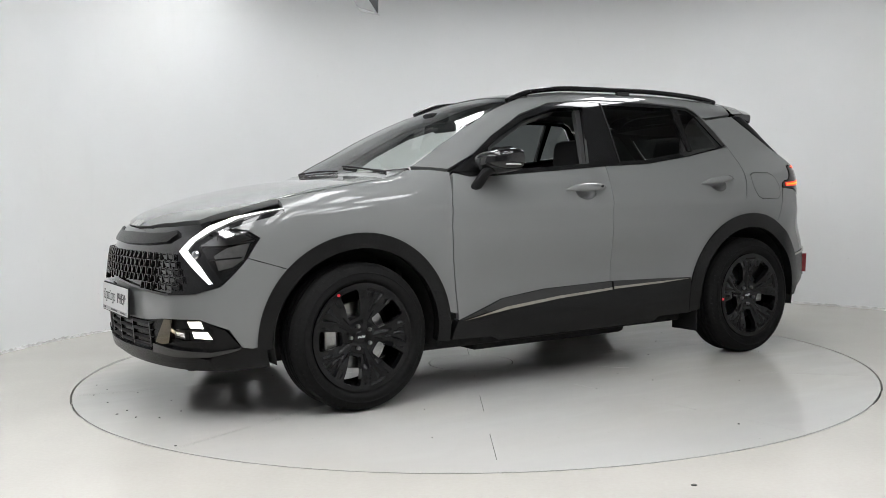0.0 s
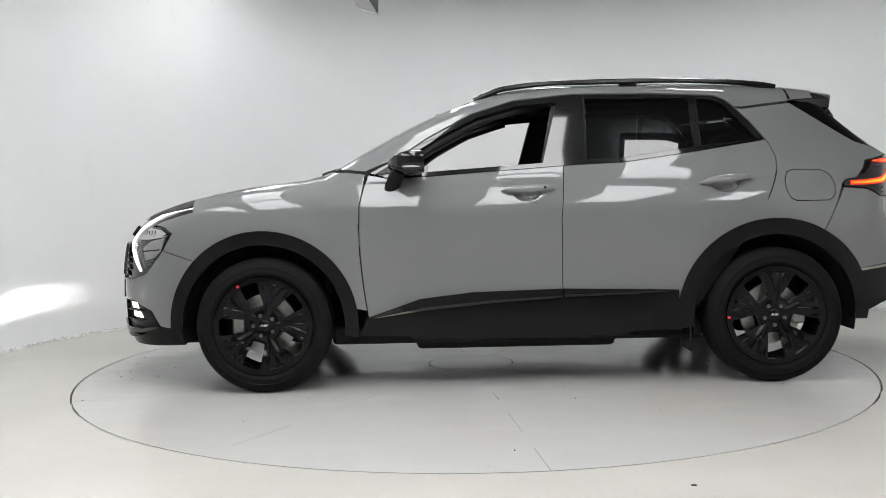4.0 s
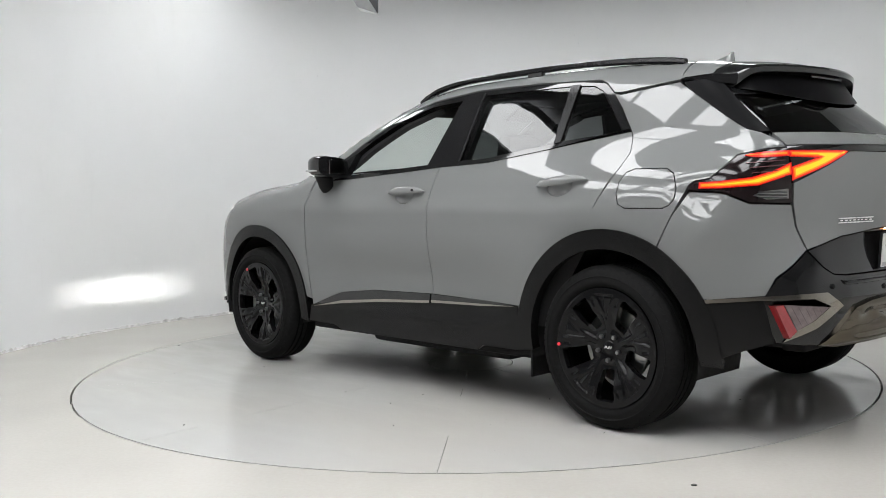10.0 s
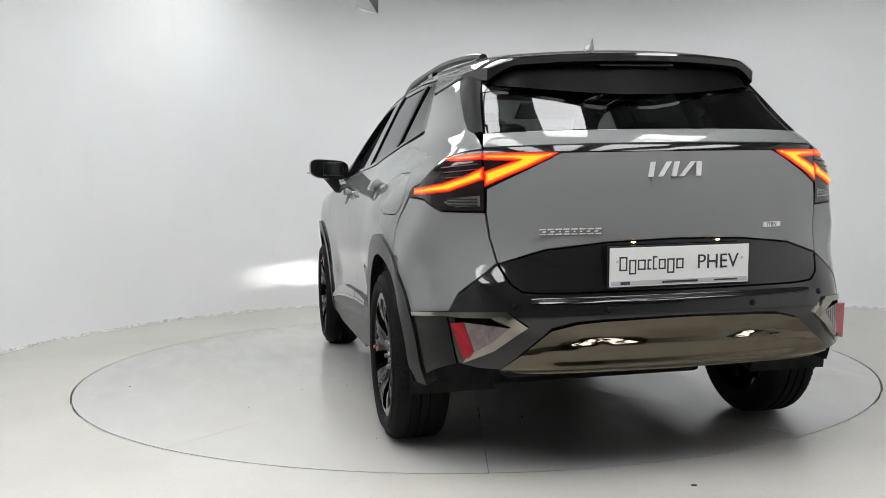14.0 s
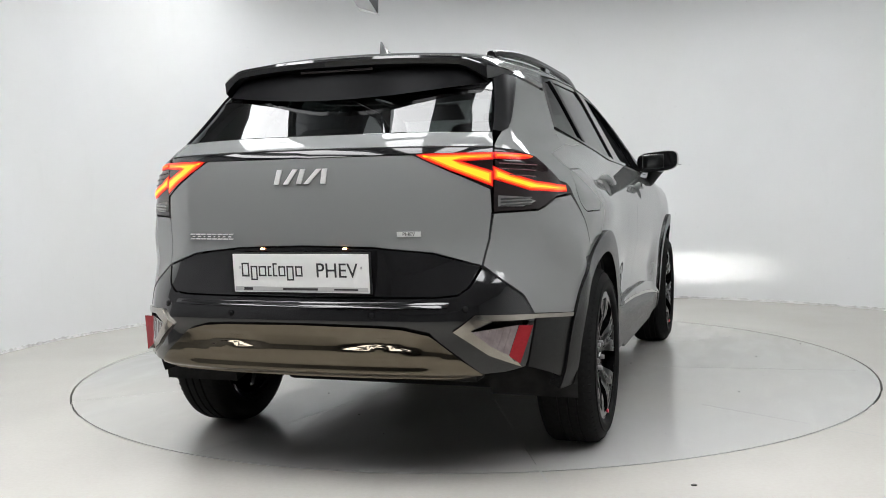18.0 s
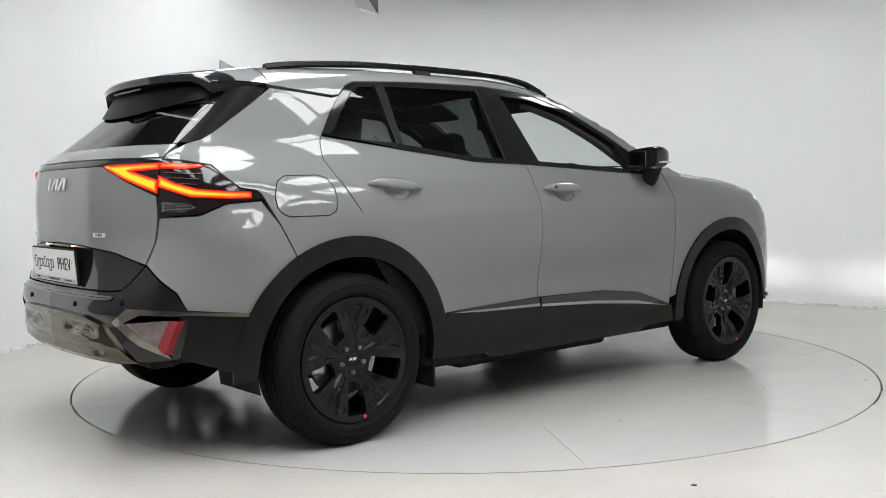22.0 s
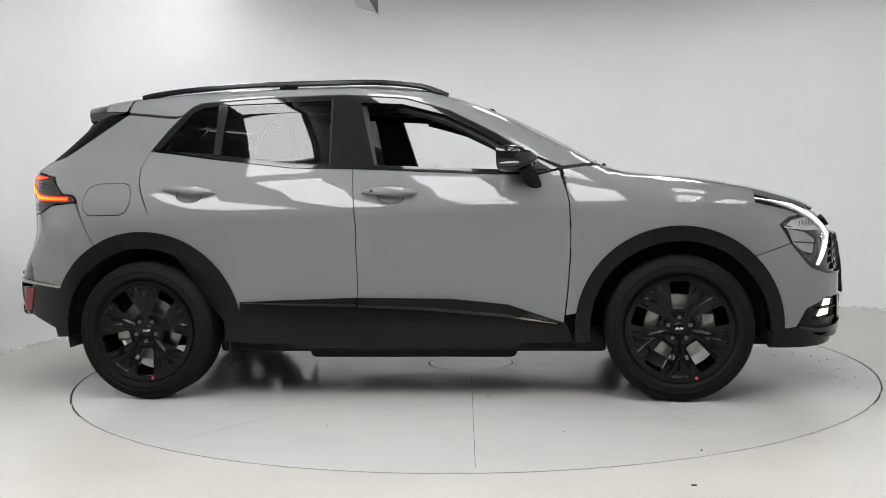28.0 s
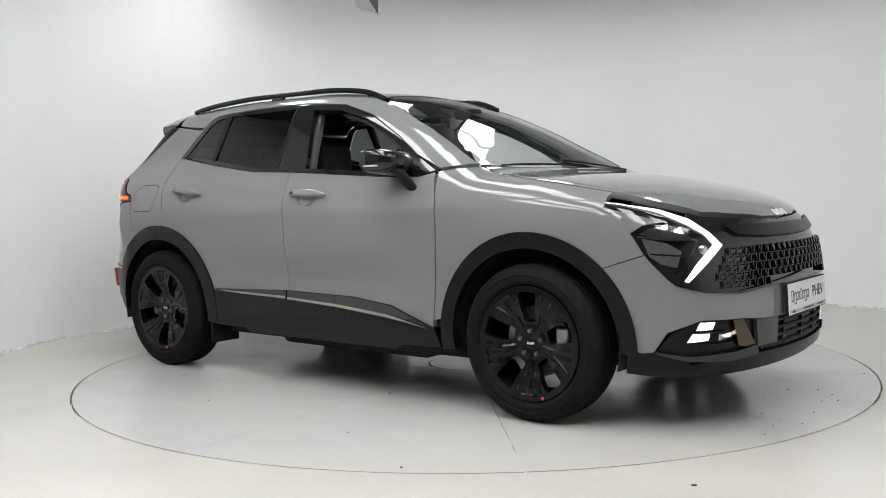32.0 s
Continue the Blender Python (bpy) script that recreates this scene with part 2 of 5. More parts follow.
# ---- the turntable ----
def turntable():
    e = tagged(new("turntable"), "round pale grey turntable deck set flush in the floor", "turntable")
    R, hub = RING - .010, .25
    for k in range(10):
        a0, a1 = radians(59.5 + 36 * k), radians(95.5 + 36 * k)
        bm = bmesh.new()
        gap = .0011
        rows = []
        for r in (hub + .006, .8, 1.5, R):
            g = gap / r
            rows.append([bm.verts.new((r * math.cos(a0 + g + (a1 - a0 - 2 * g) * i / 14), r * math.sin(a0 + g + (a1 - a0 - 2 * g) * i / 14), 0)) for i in range(15)])
        for p, q in zip(rows, rows[1:]):
            for i in range(14):
                bm.faces.new((p[i], p[i + 1], q[i + 1], q[i]))
        edge = bmesh.ops.extrude_face_region(bm, geom=bm.faces[:])
        bmesh.ops.translate(bm, verts=[v for v in edge["geom"] if isinstance(v, bmesh.types.BMVert)], vec=(0, 0, -.03))
        part("deck_plate", bm, DECK, e)
    part("hub_cover", lathe([(0.001, 0), (hub, 0), (hub, -.03), (0.001, -.03)], 48), DECK, e, "small round cover plate at the turntable's centre")
    part("underframe", lathe([(0.001, -.034), (R, -.034), (R, -.045), (0.001, -.045)], 64), SEAM, e)
    return e


def curve(xs, ys):
    """Smooth monotone curve through the given points."""
    xs, ys = np.array(xs, float), np.array(ys, float)
    h, d = np.diff(xs), np.diff(ys) / np.diff(xs)
    m = np.concatenate([[d[0]], (d[:-1] + d[1:]) / 2, [d[-1]]])
    for i in range(1, len(xs) - 1):
        if d[i - 1] * d[i] <= 0:
            m[i] = 0
        else:
            w1, w2 = 2 * h[i] + h[i - 1], h[i] + 2 * h[i - 1]
            m[i] = (w1 + w2) / (w1 / d[i - 1] + w2 / d[i])

    def at(x):
        x = np.clip(x, xs[0], xs[-1])
        i = np.clip(np.searchsorted(xs, x) - 1, 0, len(h) - 1)
        s = (x - xs[i]) / h[i]
        return ((1 + 2 * s) * (1 - s) ** 2 * ys[i] + s * (1 - s) ** 2 * h[i] * m[i]
                + s * s * (3 - 2 * s) * ys[i + 1] + s * s * (s - 1) * h[i] * m[i + 1])
    return at


# the car's body: half width by height, its taper in plan, the top line, nose and tail lines
HALF = curve([.15, .30, .42, .60, .80, .95, 1.03, 1.09, 1.14, 1.18, 1.30, 1.42, 1.54, 1.65],
             [.84, .885, .90, .908, .915, .908, .890, .866, .840, .818, .757, .695, .630, .56])
TAPER_LOW = curve([-2.4, -2.1, -1.75, -1.34, -0.9, 0.9, 1.34, 1.7, 2.0, 2.3], [.82, .925, .977, .995, 1, 1, .995, .965, .90, .78])
TAPER_TOP = curve([-2.2, -1.9, -1.33, -0.8, -0.2, 0.3, 1.0], [.775, .845, .945, .996, .998, .99, .972])
TOP = curve([-2.3, -2.06, -1.85, -1.4, -0.8, -0.3, 0.02, 0.17, 0.50, 0.82, 1.05, 1.12, 1.45, 1.76, 2.02, 2.16, 2.24],
            [1.48, 1.512, 1.560, 1.618, 1.640, 1.637, 1.612, 1.578, 1.455, 1.290, 1.155, 1.135, 1.098, 1.045, .975, .905, .82])
CROWN = curve([-2.2, -0.2, 0.2, 0.7, 0.95, 1.1, 1.3, 1.7, 2.0, 2.2], [.13, .11, .12, .12, .08, .045, .04, .06, .12, .16])
NOSE = curve([.15, .24, .40, .55, .70, .85, .93, 1.0], [2.12, 2.22, 2.245, 2.25, 2.235, 2.20, 2.155, 2.10])
TAIL = curve([.15, .30, .42, .60, .65, .70, .80, 1.0, 1.16, 1.19, 1.245, 1.42, 1.50, 1.60],
             [-2.05, -2.16, -2.235, -2.244, -2.234, -2.222, -2.205, -2.206, -2.192, -2.178, -2.095, -1.868, -1.775, -1.68])
CORNER = curve([0, .25, .41, .55, .655, .80, .95, 1.2], [0, .008, .035, .095, .165, .275, .45, 1.0])
CORNER_LOW = curve([0, .3, .565, .68, .78, .90, 1.2], [0, .012, .057, .125, .24, .50, 1.6])


def smax(a, b, k):
    h = np.maximum(k - np.abs(a - b), 0) / k
    return np.maximum(a, b) + h * h * k / 4


def smooth(a, b, x):
    s = np.clip((x - a) / (b - a), 0, 1)
    return s * s * (3 - 2 * s)


def half_width(x, z):
    top = smooth(1.05, 1.28, z)
    w = HALF(z) * (TAPER_LOW(x) * (1 - top) + TAPER_TOP(x) * top)
    # hollow of the lower doors, haunch over the rear wheel, front wing
    w = w - .028 * np.exp(-((z - .56) / .15) ** 2) * smooth(-.95, -.55, x) * (1 - smooth(.45, .85, x))
    w = w + .020 * np.exp(-((z - .93) / .16) ** 2 - ((x + 1.35) / .38) ** 2)
    w = w + .014 * np.exp(-((z - .86) / .14) ** 2 - ((x - 1.36) / .36) ** 2)
    # rear corner: drawn in at the lamps, full at the bumper
    w = w + (.022 * (1 - smooth(.70, .86, z)) - .040 * np.exp(-((z - .995) / .10) ** 2)) * smooth(-1.56, -1.84, x)
    # crease along the doors
    w = w + .009 * np.maximum(0, 1 - np.abs(z - .955) / .09) * smooth(-1.5, -1.1, x) * (1 - smooth(.8, 1.3, x))
    return w


def field(x, y, z):
    """Below zero inside the body."""
    a = np.abs(y)
    side = a - half_width(x, z)
    top = (z - TOP(x) + CROWN(x) * a * a) * .9
    front = x - NOSE(z) + .24 * a ** 2 + .42 * a ** 6
    low = smooth(.65, .90, z)
    rear = TAIL(z) - x + CORNER(a) * low + CORNER_LOW(a) * (1 - low)
    # ledge of the rear bumper
    rear = rear - .016 * (1 - smooth(.645, .661, z)) * smooth(.54, .60, z) * (1 - smooth(.50, .62, a))
    f = smax(side, top, .10)
    f = smax(f, front, .10)
    return smax(f, rear, .07)


def normal(p):
    e, g = .004, []
    for i in range(3):
        d = np.zeros(3)
        d[i] = e
        g.append(field(*(p + d).T) - field(*(p - d).T))
    g = np.array(g).T
    return g / np.linalg.norm(g, axis=1)[:, None]


def land(uv, view, side=1):
    """The points of the body's skin that show at uv: side (x, z), top (x, y), rear and front (y, z)."""
    uv = np.array(uv, float)
    n = len(uv)
    lo, hi = {"side": (0, 1.2), "top": (.5, 2.0), "rear": (-1.2, -2.8), "front": (1.0, 2.8)}[view]
    lo, hi = np.full(n, lo, float), np.full(n, hi, float)
    for _ in range(36):
        m = (lo + hi) / 2
        p = place(uv, m, view, side)
        inside = field(*p.T) < 0
        lo, hi = np.where(inside, m, lo), np.where(inside, hi, m)
    return place(uv, lo, view, side)


def place(uv, m, view, side):
    a, b = uv.T
    if view == "side":
        return np.stack([a, side * m, b], 1)
    if view == "top":
        return np.stack([a, b, m], 1)
    return np.stack([m, a, b], 1)


# ---- panels cut from the body's skin ----
from mathutils.geometry import delaunay_2d_cdt

AXLE, RADIUS = 1.34, .355
ROUND = 1.2


def flat(points, view):
    """3D places as the view's two coordinates."""
    p = np.array(points, float)
    if p.shape[1] == 2:
        return p
    if view == "side":
        return np.stack([p[:, 0], p[:, 2]], 1)
    if view == "top":
        return p[:, :2]
    s = 1 if view == "nose" else -1
    return np.stack([np.arctan2(p[:, 1], s * p[:, 0] - ROUND) * .9, p[:, 2]], 1)


def dense(poly, step):
    out = []
    for a, b in zip(poly, np.roll(poly, -1, axis=0)):
        n = max(1, int(np.ceil(np.linalg.norm(b - a) / step)))
        out += [a + (b - a) * i / n for i in range(n)]
    return np.array(out)


def area(poly):
    x, y = poly.T
    return .5 * np.sum(x * np.roll(y, -1) - y * np.roll(x, -1))


def inset(poly, d):
    """The outline drawn in by d."""
    poly = poly if area(poly) > 0 else poly[::-1]
    e = np.roll(poly, -1, axis=0) - poly
    e = e / (np.linalg.norm(e, axis=1)[:, None] + 1e-12)
    n = np.stack([-e[:, 1], e[:, 0]], 1)
    p = np.roll(n, 1, axis=0)
    m = (n + p) / np.maximum(1 + np.sum(n * p, 1), .35)[:, None]
    return poly + m * d


def within(pts, poly):
    x, y = pts.T
    hit = np.zeros(len(pts), bool)
    for (x0, y0), (x1, y1) in zip(poly, np.roll(poly, -1, axis=0)):
        if y0 != y1:
            hit ^= ((y0 > y) != (y1 > y)) & (x < (x1 - x0) * (y - y0) / (y1 - y0) + x0)
    return hit


def cut(poly, holes=(), step=.04):
    """Triangles that fill an outline less its holes: points, triangles, border edges."""
    rings = [poly] + list(holes)
    lo, hi = poly.min(0), poly.max(0)
    gx, gy = np.meshgrid(np.arange(lo[0] + step * .37, hi[0], step), np.arange(lo[1] + step * .41, hi[1], step))
    gx = gx + (np.arange(gx.shape[0]) % 2)[:, None] * step / 2
    g = np.stack([gx.ravel(), gy.ravel()], 1)
    if len(g):
        g = g[within(g, poly)]
        border = np.concatenate(rings)
        for h in holes:
            g = g[~within(g, h)]
        if len(g):
            far = np.min(np.linalg.norm(g[:, None] - border[None], axis=2), axis=1) > step * .45
            g = g[far]
    pts, edges = [], []
    for r in rings:
        k = len(pts)
        pts += [Vector(p) for p in r]
        edges += [(k + i, k + (i + 1) % len(r)) for i in range(len(r))]
    pts += [Vector(p) for p in g]
    v, _, f, *_ = delaunay_2d_cdt(pts, edges, [], 0, 1e-6)
    v, f = np.array([tuple(p) for p in v]), np.array(f)
    mid = v[f].mean(1)
    keep = within(mid, poly)
    for h in holes:
        keep &= ~within(mid, h)
    f = f[keep]
    a, b, c = v[f[:, 0]], v[f[:, 1]], v[f[:, 2]]
    turn = (b[:, 0] - a[:, 0]) * (c[:, 1] - a[:, 1]) - (b[:, 1] - a[:, 1]) * (c[:, 0] - a[:, 0])
    f = np.where((turn < 0)[:, None], f[:, ::-1], f)
    count = {}
    for t in f:
        for i in range(3):
            e = (int(t[i]), int(t[(i + 1) % 3]))
            count[e] = True
    rim = [e for e in count if (e[1], e[0]) not in count]
    return v, f, rim


def sheet(name, poly, holes, lift, mat, parent, label="", step=.04, rim=.02, off=0.0, flip=False):
    """A panel over a cut outline, with turned-in edges. lift gives points and normals."""
    v, f, border = cut(poly, holes, step)
    p, n = lift(v)
    count = len(p)
    if callable(off):
        def raised(w):
            q, m = lift(w)
            return q + m * off(w)[:, None]
        e = .0015
        m = np.cross(raised(v + (e, 0)) - raised(v - (e, 0)), raised(v + (0, e)) - raised(v - (0, e)))
        m = m / (np.linalg.norm(m, axis=1)[:, None] + 1e-12)
        m = m * np.sign(np.sum(m * n, axis=1))[:, None]
        p = p + n * off(v)[:, None]
        back = p - n * rim
        n = m
    else:
        p = p + n * off
        back = p - n * rim
    verts = np.concatenate([p, p, back])
    quads = [(b, a, count * 2 + a, count * 2 + b) for a, b in border]
    quads = [(count + q[0], count + q[1], q[2], q[3]) for q in quads]
    faces = [tuple(t) for t in f] + quads
    if flip:
        faces = [t[::-1] for t in faces]
    used = sorted({i for t in faces for i in t})
    new_i = {u: k for k, u in enumerate(used)}
    faces = [tuple(new_i[i] for i in t) for t in faces]
    verts = verts[used]
    alln = np.concatenate([n, n, n])[used]
    loops = []
    for k, t in enumerate(faces):
        if len(t) == 3:
            loops += [alln[i] for i in t]
        else:
            q = verts[list(t)]
            w = np.cross(q[2] - q[0], q[3] - q[1])
            w = w / (np.linalg.norm(w) + 1e-12)
            loops += [w] * 4
    return attach(name, mesh_of(name, verts, faces, mat, True, loops), parent, label)


def landed(uv, view, side=1):
    if view in ("nose", "tail"):
        s = 1 if view == "nose" else -1
        a = uv[:, 0] / .9
        lo, hi = np.zeros(len(uv)), np.full(len(uv), 1.6)
        for _ in range(36):
            m = (lo + hi) / 2
            p = np.stack([s * (ROUND + m * np.cos(a)), m * np.sin(a), uv[:, 1]], 1)
            inside = field(*p.T) < 0
            lo, hi = np.where(inside, m, lo), np.where(inside, hi, m)
        p = np.stack([s * (ROUND + lo * np.cos(a)), lo * np.sin(a), uv[:, 1]], 1)
    else:
        p = land(uv, view, 1)
    n = normal(p)
    if side < 0:
        p, n = p * (1, -1, 1), n * (1, -1, 1)
    return p, n


FLIPS = {"side": True, "top": False, "nose": False, "tail": True}


def panel(name, points, view, mat, parent, label="", off=0.0, rim=.028, gap=.0022, step=.045, holes=(), side=1, both=True, fine=.02):
    """A body panel from its outline; both makes the mirrored one too. A closed outline across the middle comes with both=False."""
    poly = dense(flat(points, view), fine)
    poly = inset(poly, gap)
    hs = []
    for h in holes:
        hp = dense(flat(h, view), fine)
        hs.append(inset(hp, -gap) if gap else hp)
    made = []
    for s in ((1, -1) if both else (side,)):
        made.append(sheet(name, poly, hs, lambda uv: landed(uv, view, s), mat, parent, label, step, rim, off, FLIPS[view] ^ (s < 0)))
    return made


def across(half):
    """A whole outline from its half with y above zero, which starts and ends on the middle line."""
    half = [tuple(p) for p in half]
    other = [(p[0], -p[1], *p[2:]) for p in half[::-1] if abs(p[1]) > 1e-6]
    return half + other


def arc(cx, r, a0, a1, n=24, cz=RADIUS):
    return [(cx + r * math.cos(radians(a0 + (a1 - a0) * i / n)), cz + r * math.sin(radians(a0 + (a1 - a0) * i / n))) for i in range(n + 1)]


def along(points, view):
    """Outline points set onto the skin, as 3D places."""
    return [tuple(p) for p in landed(np.array(points, float), view)[0]]


def back(rows):
    """(y, z) pairs set onto the tail."""
    return [tuple(p) for p in land(np.array(rows, float), "rear")]


# ---- the car ----
DLO = [(-1.348, 1.286), (-1.275, 1.385), (-1.205, 1.465), (-1.155, 1.510), (-1.107, 1.531), (-.744, 1.549), (-.334, 1.553), (-.006, 1.523), (.225, 1.451), (.466, 1.323), (.616, 1.224),
       (.778, 1.141), (.682, 1.115), (.453, 1.121), (-.253, 1.163), (-.573, 1.176), (-.947, 1.224)]
GLASS_F = [(-.235, 1.505), (-.02, 1.490), (.20, 1.428), (.40, 1.325), (.50, 1.264), (.525, 1.142), (-.14, 1.180)]
GLASS_R = [(-.40, 1.520), (-.95, 1.516), (-.955, 1.252), (-.573, 1.200), (-.375, 1.192)]
GLASS_Q = [(-1.0, 1.512), (-1.085, 1.505), (-1.14, 1.478), (-1.205, 1.40), (-1.30, 1.285), (-.99, 1.258)]
HOOD_EDGE = [(1.958, .63), (1.86, .715), (1.70, .782), (1.6, .804), (1.451, .815), (1.30, .798), (1.17, .760), (1.05, .735), (.985, .715)]
SCREEN_EDGE = [(.955, .700), (.80, .672), (.60, .628), (.40, .580), (.262, .545), (.13, .52)]
ROOF_EDGE = [(.13, .52), (-.3, .545), (-.9, .54), (-1.3, .52), (-1.52, .505)]


LID = [(-1.645, .962), (-1.62, .950), (-1.45, .950), (-1.415, .968), (-1.398, 1.01), (-1.398, 1.06), (-1.415, 1.10), (-1.45, 1.114), (-1.60, 1.112), (-1.64, 1.09), (-1.665, 1.03), (-1.662, .985)]
CUPS = ((-.055, 1.028), (-1.090, 1.055))


def lens_shape(cx, cz, a, b, n=28):
    return [(cx + a * math.cos(2 * math.pi * k / n), cz + b * math.sin(2 * math.pi * k / n)) for k in range(n)]


def pressed(v):
    """Relief of the rear bumper plate."""
    y, z = np.abs(1.05 * np.tan(v[:, 0] / .9)), v[:, 1]
    line = .500 - .10 * np.maximum(0, y - .36) + .012 * np.exp(-((y - .30) / .05) ** 2)
    hollow = smooth(.12, .22, y) * (1 - smooth(.36, .48, y)) * smooth(line - .010, line + .018, z) * (1 - smooth(.518, .562, z))
    lip = np.exp(-((z - line + .008) / .011) ** 2)
    shelf = np.exp(-((z - .447) / .016) ** 2) * (1 - smooth(.44, .52, y))
    return .010 - .016 * hollow + .004 * lip - .006 * shelf - .020 * (1 - smooth(.398, .425, z))


def car_body(car):
    hood_line = along(HOOD_EDGE, "top")
    screen_line = along(SCREEN_EDGE, "top")
    roof_line = along(ROOF_EDGE, "top")
    xz = lambda line: [(p[0], p[2]) for p in line]
    panel("bonnet", across([(2.150, 0), (2.135, .20), (2.08, .42), (2.01, .59)] + HOOD_EDGE + [(1.04, .45), (1.075, 0)]), "top", PAINT, car, "grey painted bonnet with crisp edges", both=False, step=.05)
    panel("roof", across([(.10, 0), (.12, .3)] + ROOF_EDGE + [(-1.52, 0)]), "top", PAINT, car, both=False, step=.07)
    panel("windscreen", across([(1.06, 0), (1.02, .45)] + SCREEN_EDGE + [(.115, .3), (.095, 0)]), "top", SCREEN, car, "clear windscreen", off=-.004, rim=.001, both=False, step=.07)
    panel("cant_rail", [(.795, 1.148)] + xz(screen_line) + xz(roof_line)[1:] + [(-1.52, 1.494), (-1.245, 1.462)] + DLO[2:11], "side", PAINT, car)
    panel("front_wing", [(.795, 1.135)] + [(.90, 1.148)] + xz(hood_line[::-1])[:-2] + [(1.70, .956), (1.746, .944), (1.861, .914), (1.925, .890), (1.86, .878), (1.815, .845), (1.845, .80), (1.87, .756), (1.689, .695)]
          + arc(AXLE, .47, 46, 170, 30) + [(.797, .42), (.8135, .55), (.8275, .721), (.8295, .85), (.8255, .973), (.8115, 1.03)], "side", PAINT, car)
    panel("front_door", [(.778, 1.132), (.81, 1.03), (.824, .973), (.828, .85), (.826, .721), (.812, .55), (.795, .419), (.79, .36), (-.236, .36), (-.232, .5), (-.227, .876), (-.250, 1.160), (.453, 1.117), (.682, 1.111)], "side", PAINT, car, "grey front door", holes=(lens_shape(CUPS[0][0] + .006, CUPS[0][1] - .010, .068, .040),))
    panel("rear_door", [(-.250, 1.160), (-.227, .876), (-.232, .5), (-.236, .36), (-.86, .36)] + arc(AXLE * -1, .47, 18, 79, 16) + [(-1.30, .97), (-1.37, 1.12), (-1.385, 1.185), (-1.366, 1.255), (-1.352, 1.280), (-.947, 1.220), (-.573, 1.172)], "side", PAINT, car, "grey rear door", holes=(lens_shape(CUPS[1][0] + .006, CUPS[1][1] - .010, .068, .040),))
    lamp_top = [(-1.716, .858, 1.040), (-1.735, .850, 1.056), (-1.80, .840, 1.066), (-1.875, .760, 1.156), (-1.96, .708, 1.175), (-2.020, .655, 1.182)]
    lamp_low = [(-2.044, .652, .958), (-1.94, .787, .964), (-1.86, .842, 1.006), (-1.72, .862, 1.016)]
    panel("quarter_panel", along([(-1.225, .84), (-1.30, .97), (-1.37, 1.12), (-1.385, 1.185), (-1.366, 1.255), (-1.348, 1.286), (-1.275, 1.385), (-1.205, 1.462), (-1.245, 1.452), (-1.52, 1.484), (-1.59, 1.437), (-1.66, 1.390), (-1.73, 1.343), (-1.80, 1.297), (-1.86, 1.262)], "side")
          + [(-1.910, .645, 1.246), (-1.97, .648, 1.220), (-2.010, .652, 1.200)] + lamp_top[::-1] + along([(-1.66, .92), (-1.60, .80)] + arc(-AXLE, .47, 122, 78, 12), "side"), "tail", PAINT, car, holes=(along(LID, "side"),), step=.04)
    panel("fuel_lid", along(LID, "side"), "tail", PAINT, car, "rounded grey filler lid")
    panel("rear_bumper_corner", along(arc(-AXLE, .47, 150, 122, 8) + [(-1.60, .80), (-1.66, .92)], "side") + lamp_low[::-1] + back([(.640, .87), (.6265, .80), (.6235, .781), (.69, .727), (.75, .676)]) + [(-2.012, .790, .608), (-1.90, .835, .598), (-1.80, .862, .588)], "tail", PAINT, car)
    # window surround, glass
    panel("window_surround", DLO, "side", GLOSS, car, "gloss black window surround", off=-.003, gap=.003, rim=.03, holes=(GLASS_F, GLASS_R, GLASS_Q))
    panel("rear_side_window", GLASS_R, "side", TINT, car, "dark privacy glass", off=-.007, gap=.0, rim=.001, step=.08)
    panel("quarter_window", GLASS_Q, "side", TINT, car, "dark privacy glass", off=-.007, gap=.0, rim=.001, step=.08)
    # tailgate
    half = lambda rows: across(back(rows))
    panel("tailgate_upper", half([(0, 1.192), (.40, 1.190), (.648, 1.188), (.640, 1.215), (.628, 1.243), (.30, 1.246), (0, 1.247)]), "tail", PAINT, car, both=False)
    panel("lamp_strip", half([(0, 1.164), (.40, 1.164), (.650, 1.170), (.648, 1.187), (.40, 1.190), (0, 1.192)]), "tail", GLOSS, car, "gloss black strip joining the tail lamps", both=False, off=-.003, gap=.001)
    panel("tailgate", half([(0, .856), (.258, .849), (.464, .828), (.622, .780), (.638, .87), (.648, .965), (.645, 1.042), (.52, 1.105), (.402, 1.163), (0, 1.163)]), "tail", PAINT, car, "grey tailgate with chrome badges", both=False)
    panel("tailgate_lower", half([(0, .678), (.49, .680), (.555, .686), (.59, .713), (.620, .778), (.464, .826), (.258, .847), (0, .854)]), "tail", GLOSS, car, "gloss black lower tailgate round the plate", both=False, off=-.004)
    panel("rear_window", half([(0, 1.249), (.30, 1.248), (.622, 1.245), (.602, 1.33), (.578, 1.412), (.40, 1.422), (0, 1.424)]), "tail", TINT, car, "dark tinted rear window", off=-.004, rim=.001, both=False, step=.07)
    panel("upper_window_band", half([(0, 1.425), (.40, 1.423), (.578, 1.413), (.548, 1.490), (0, 1.515)]), "tail", GLOSS, car, "gloss black band above the rear window", off=-.003, gap=.0, both=False, step=.07)
    panel("pillar_trim", along([(-1.535, 1.482), (-1.59, 1.434), (-1.66, 1.387), (-1.73, 1.340), (-1.80, 1.294), (-1.86, 1.259)], "side") + [(-1.908, .645, 1.243)] + back([(.624, 1.247), (.604, 1.33), (.580, 1.413), (.550, 1.490)]), "tail", SPOILER, car, "matt black pillar trim", off=.002)
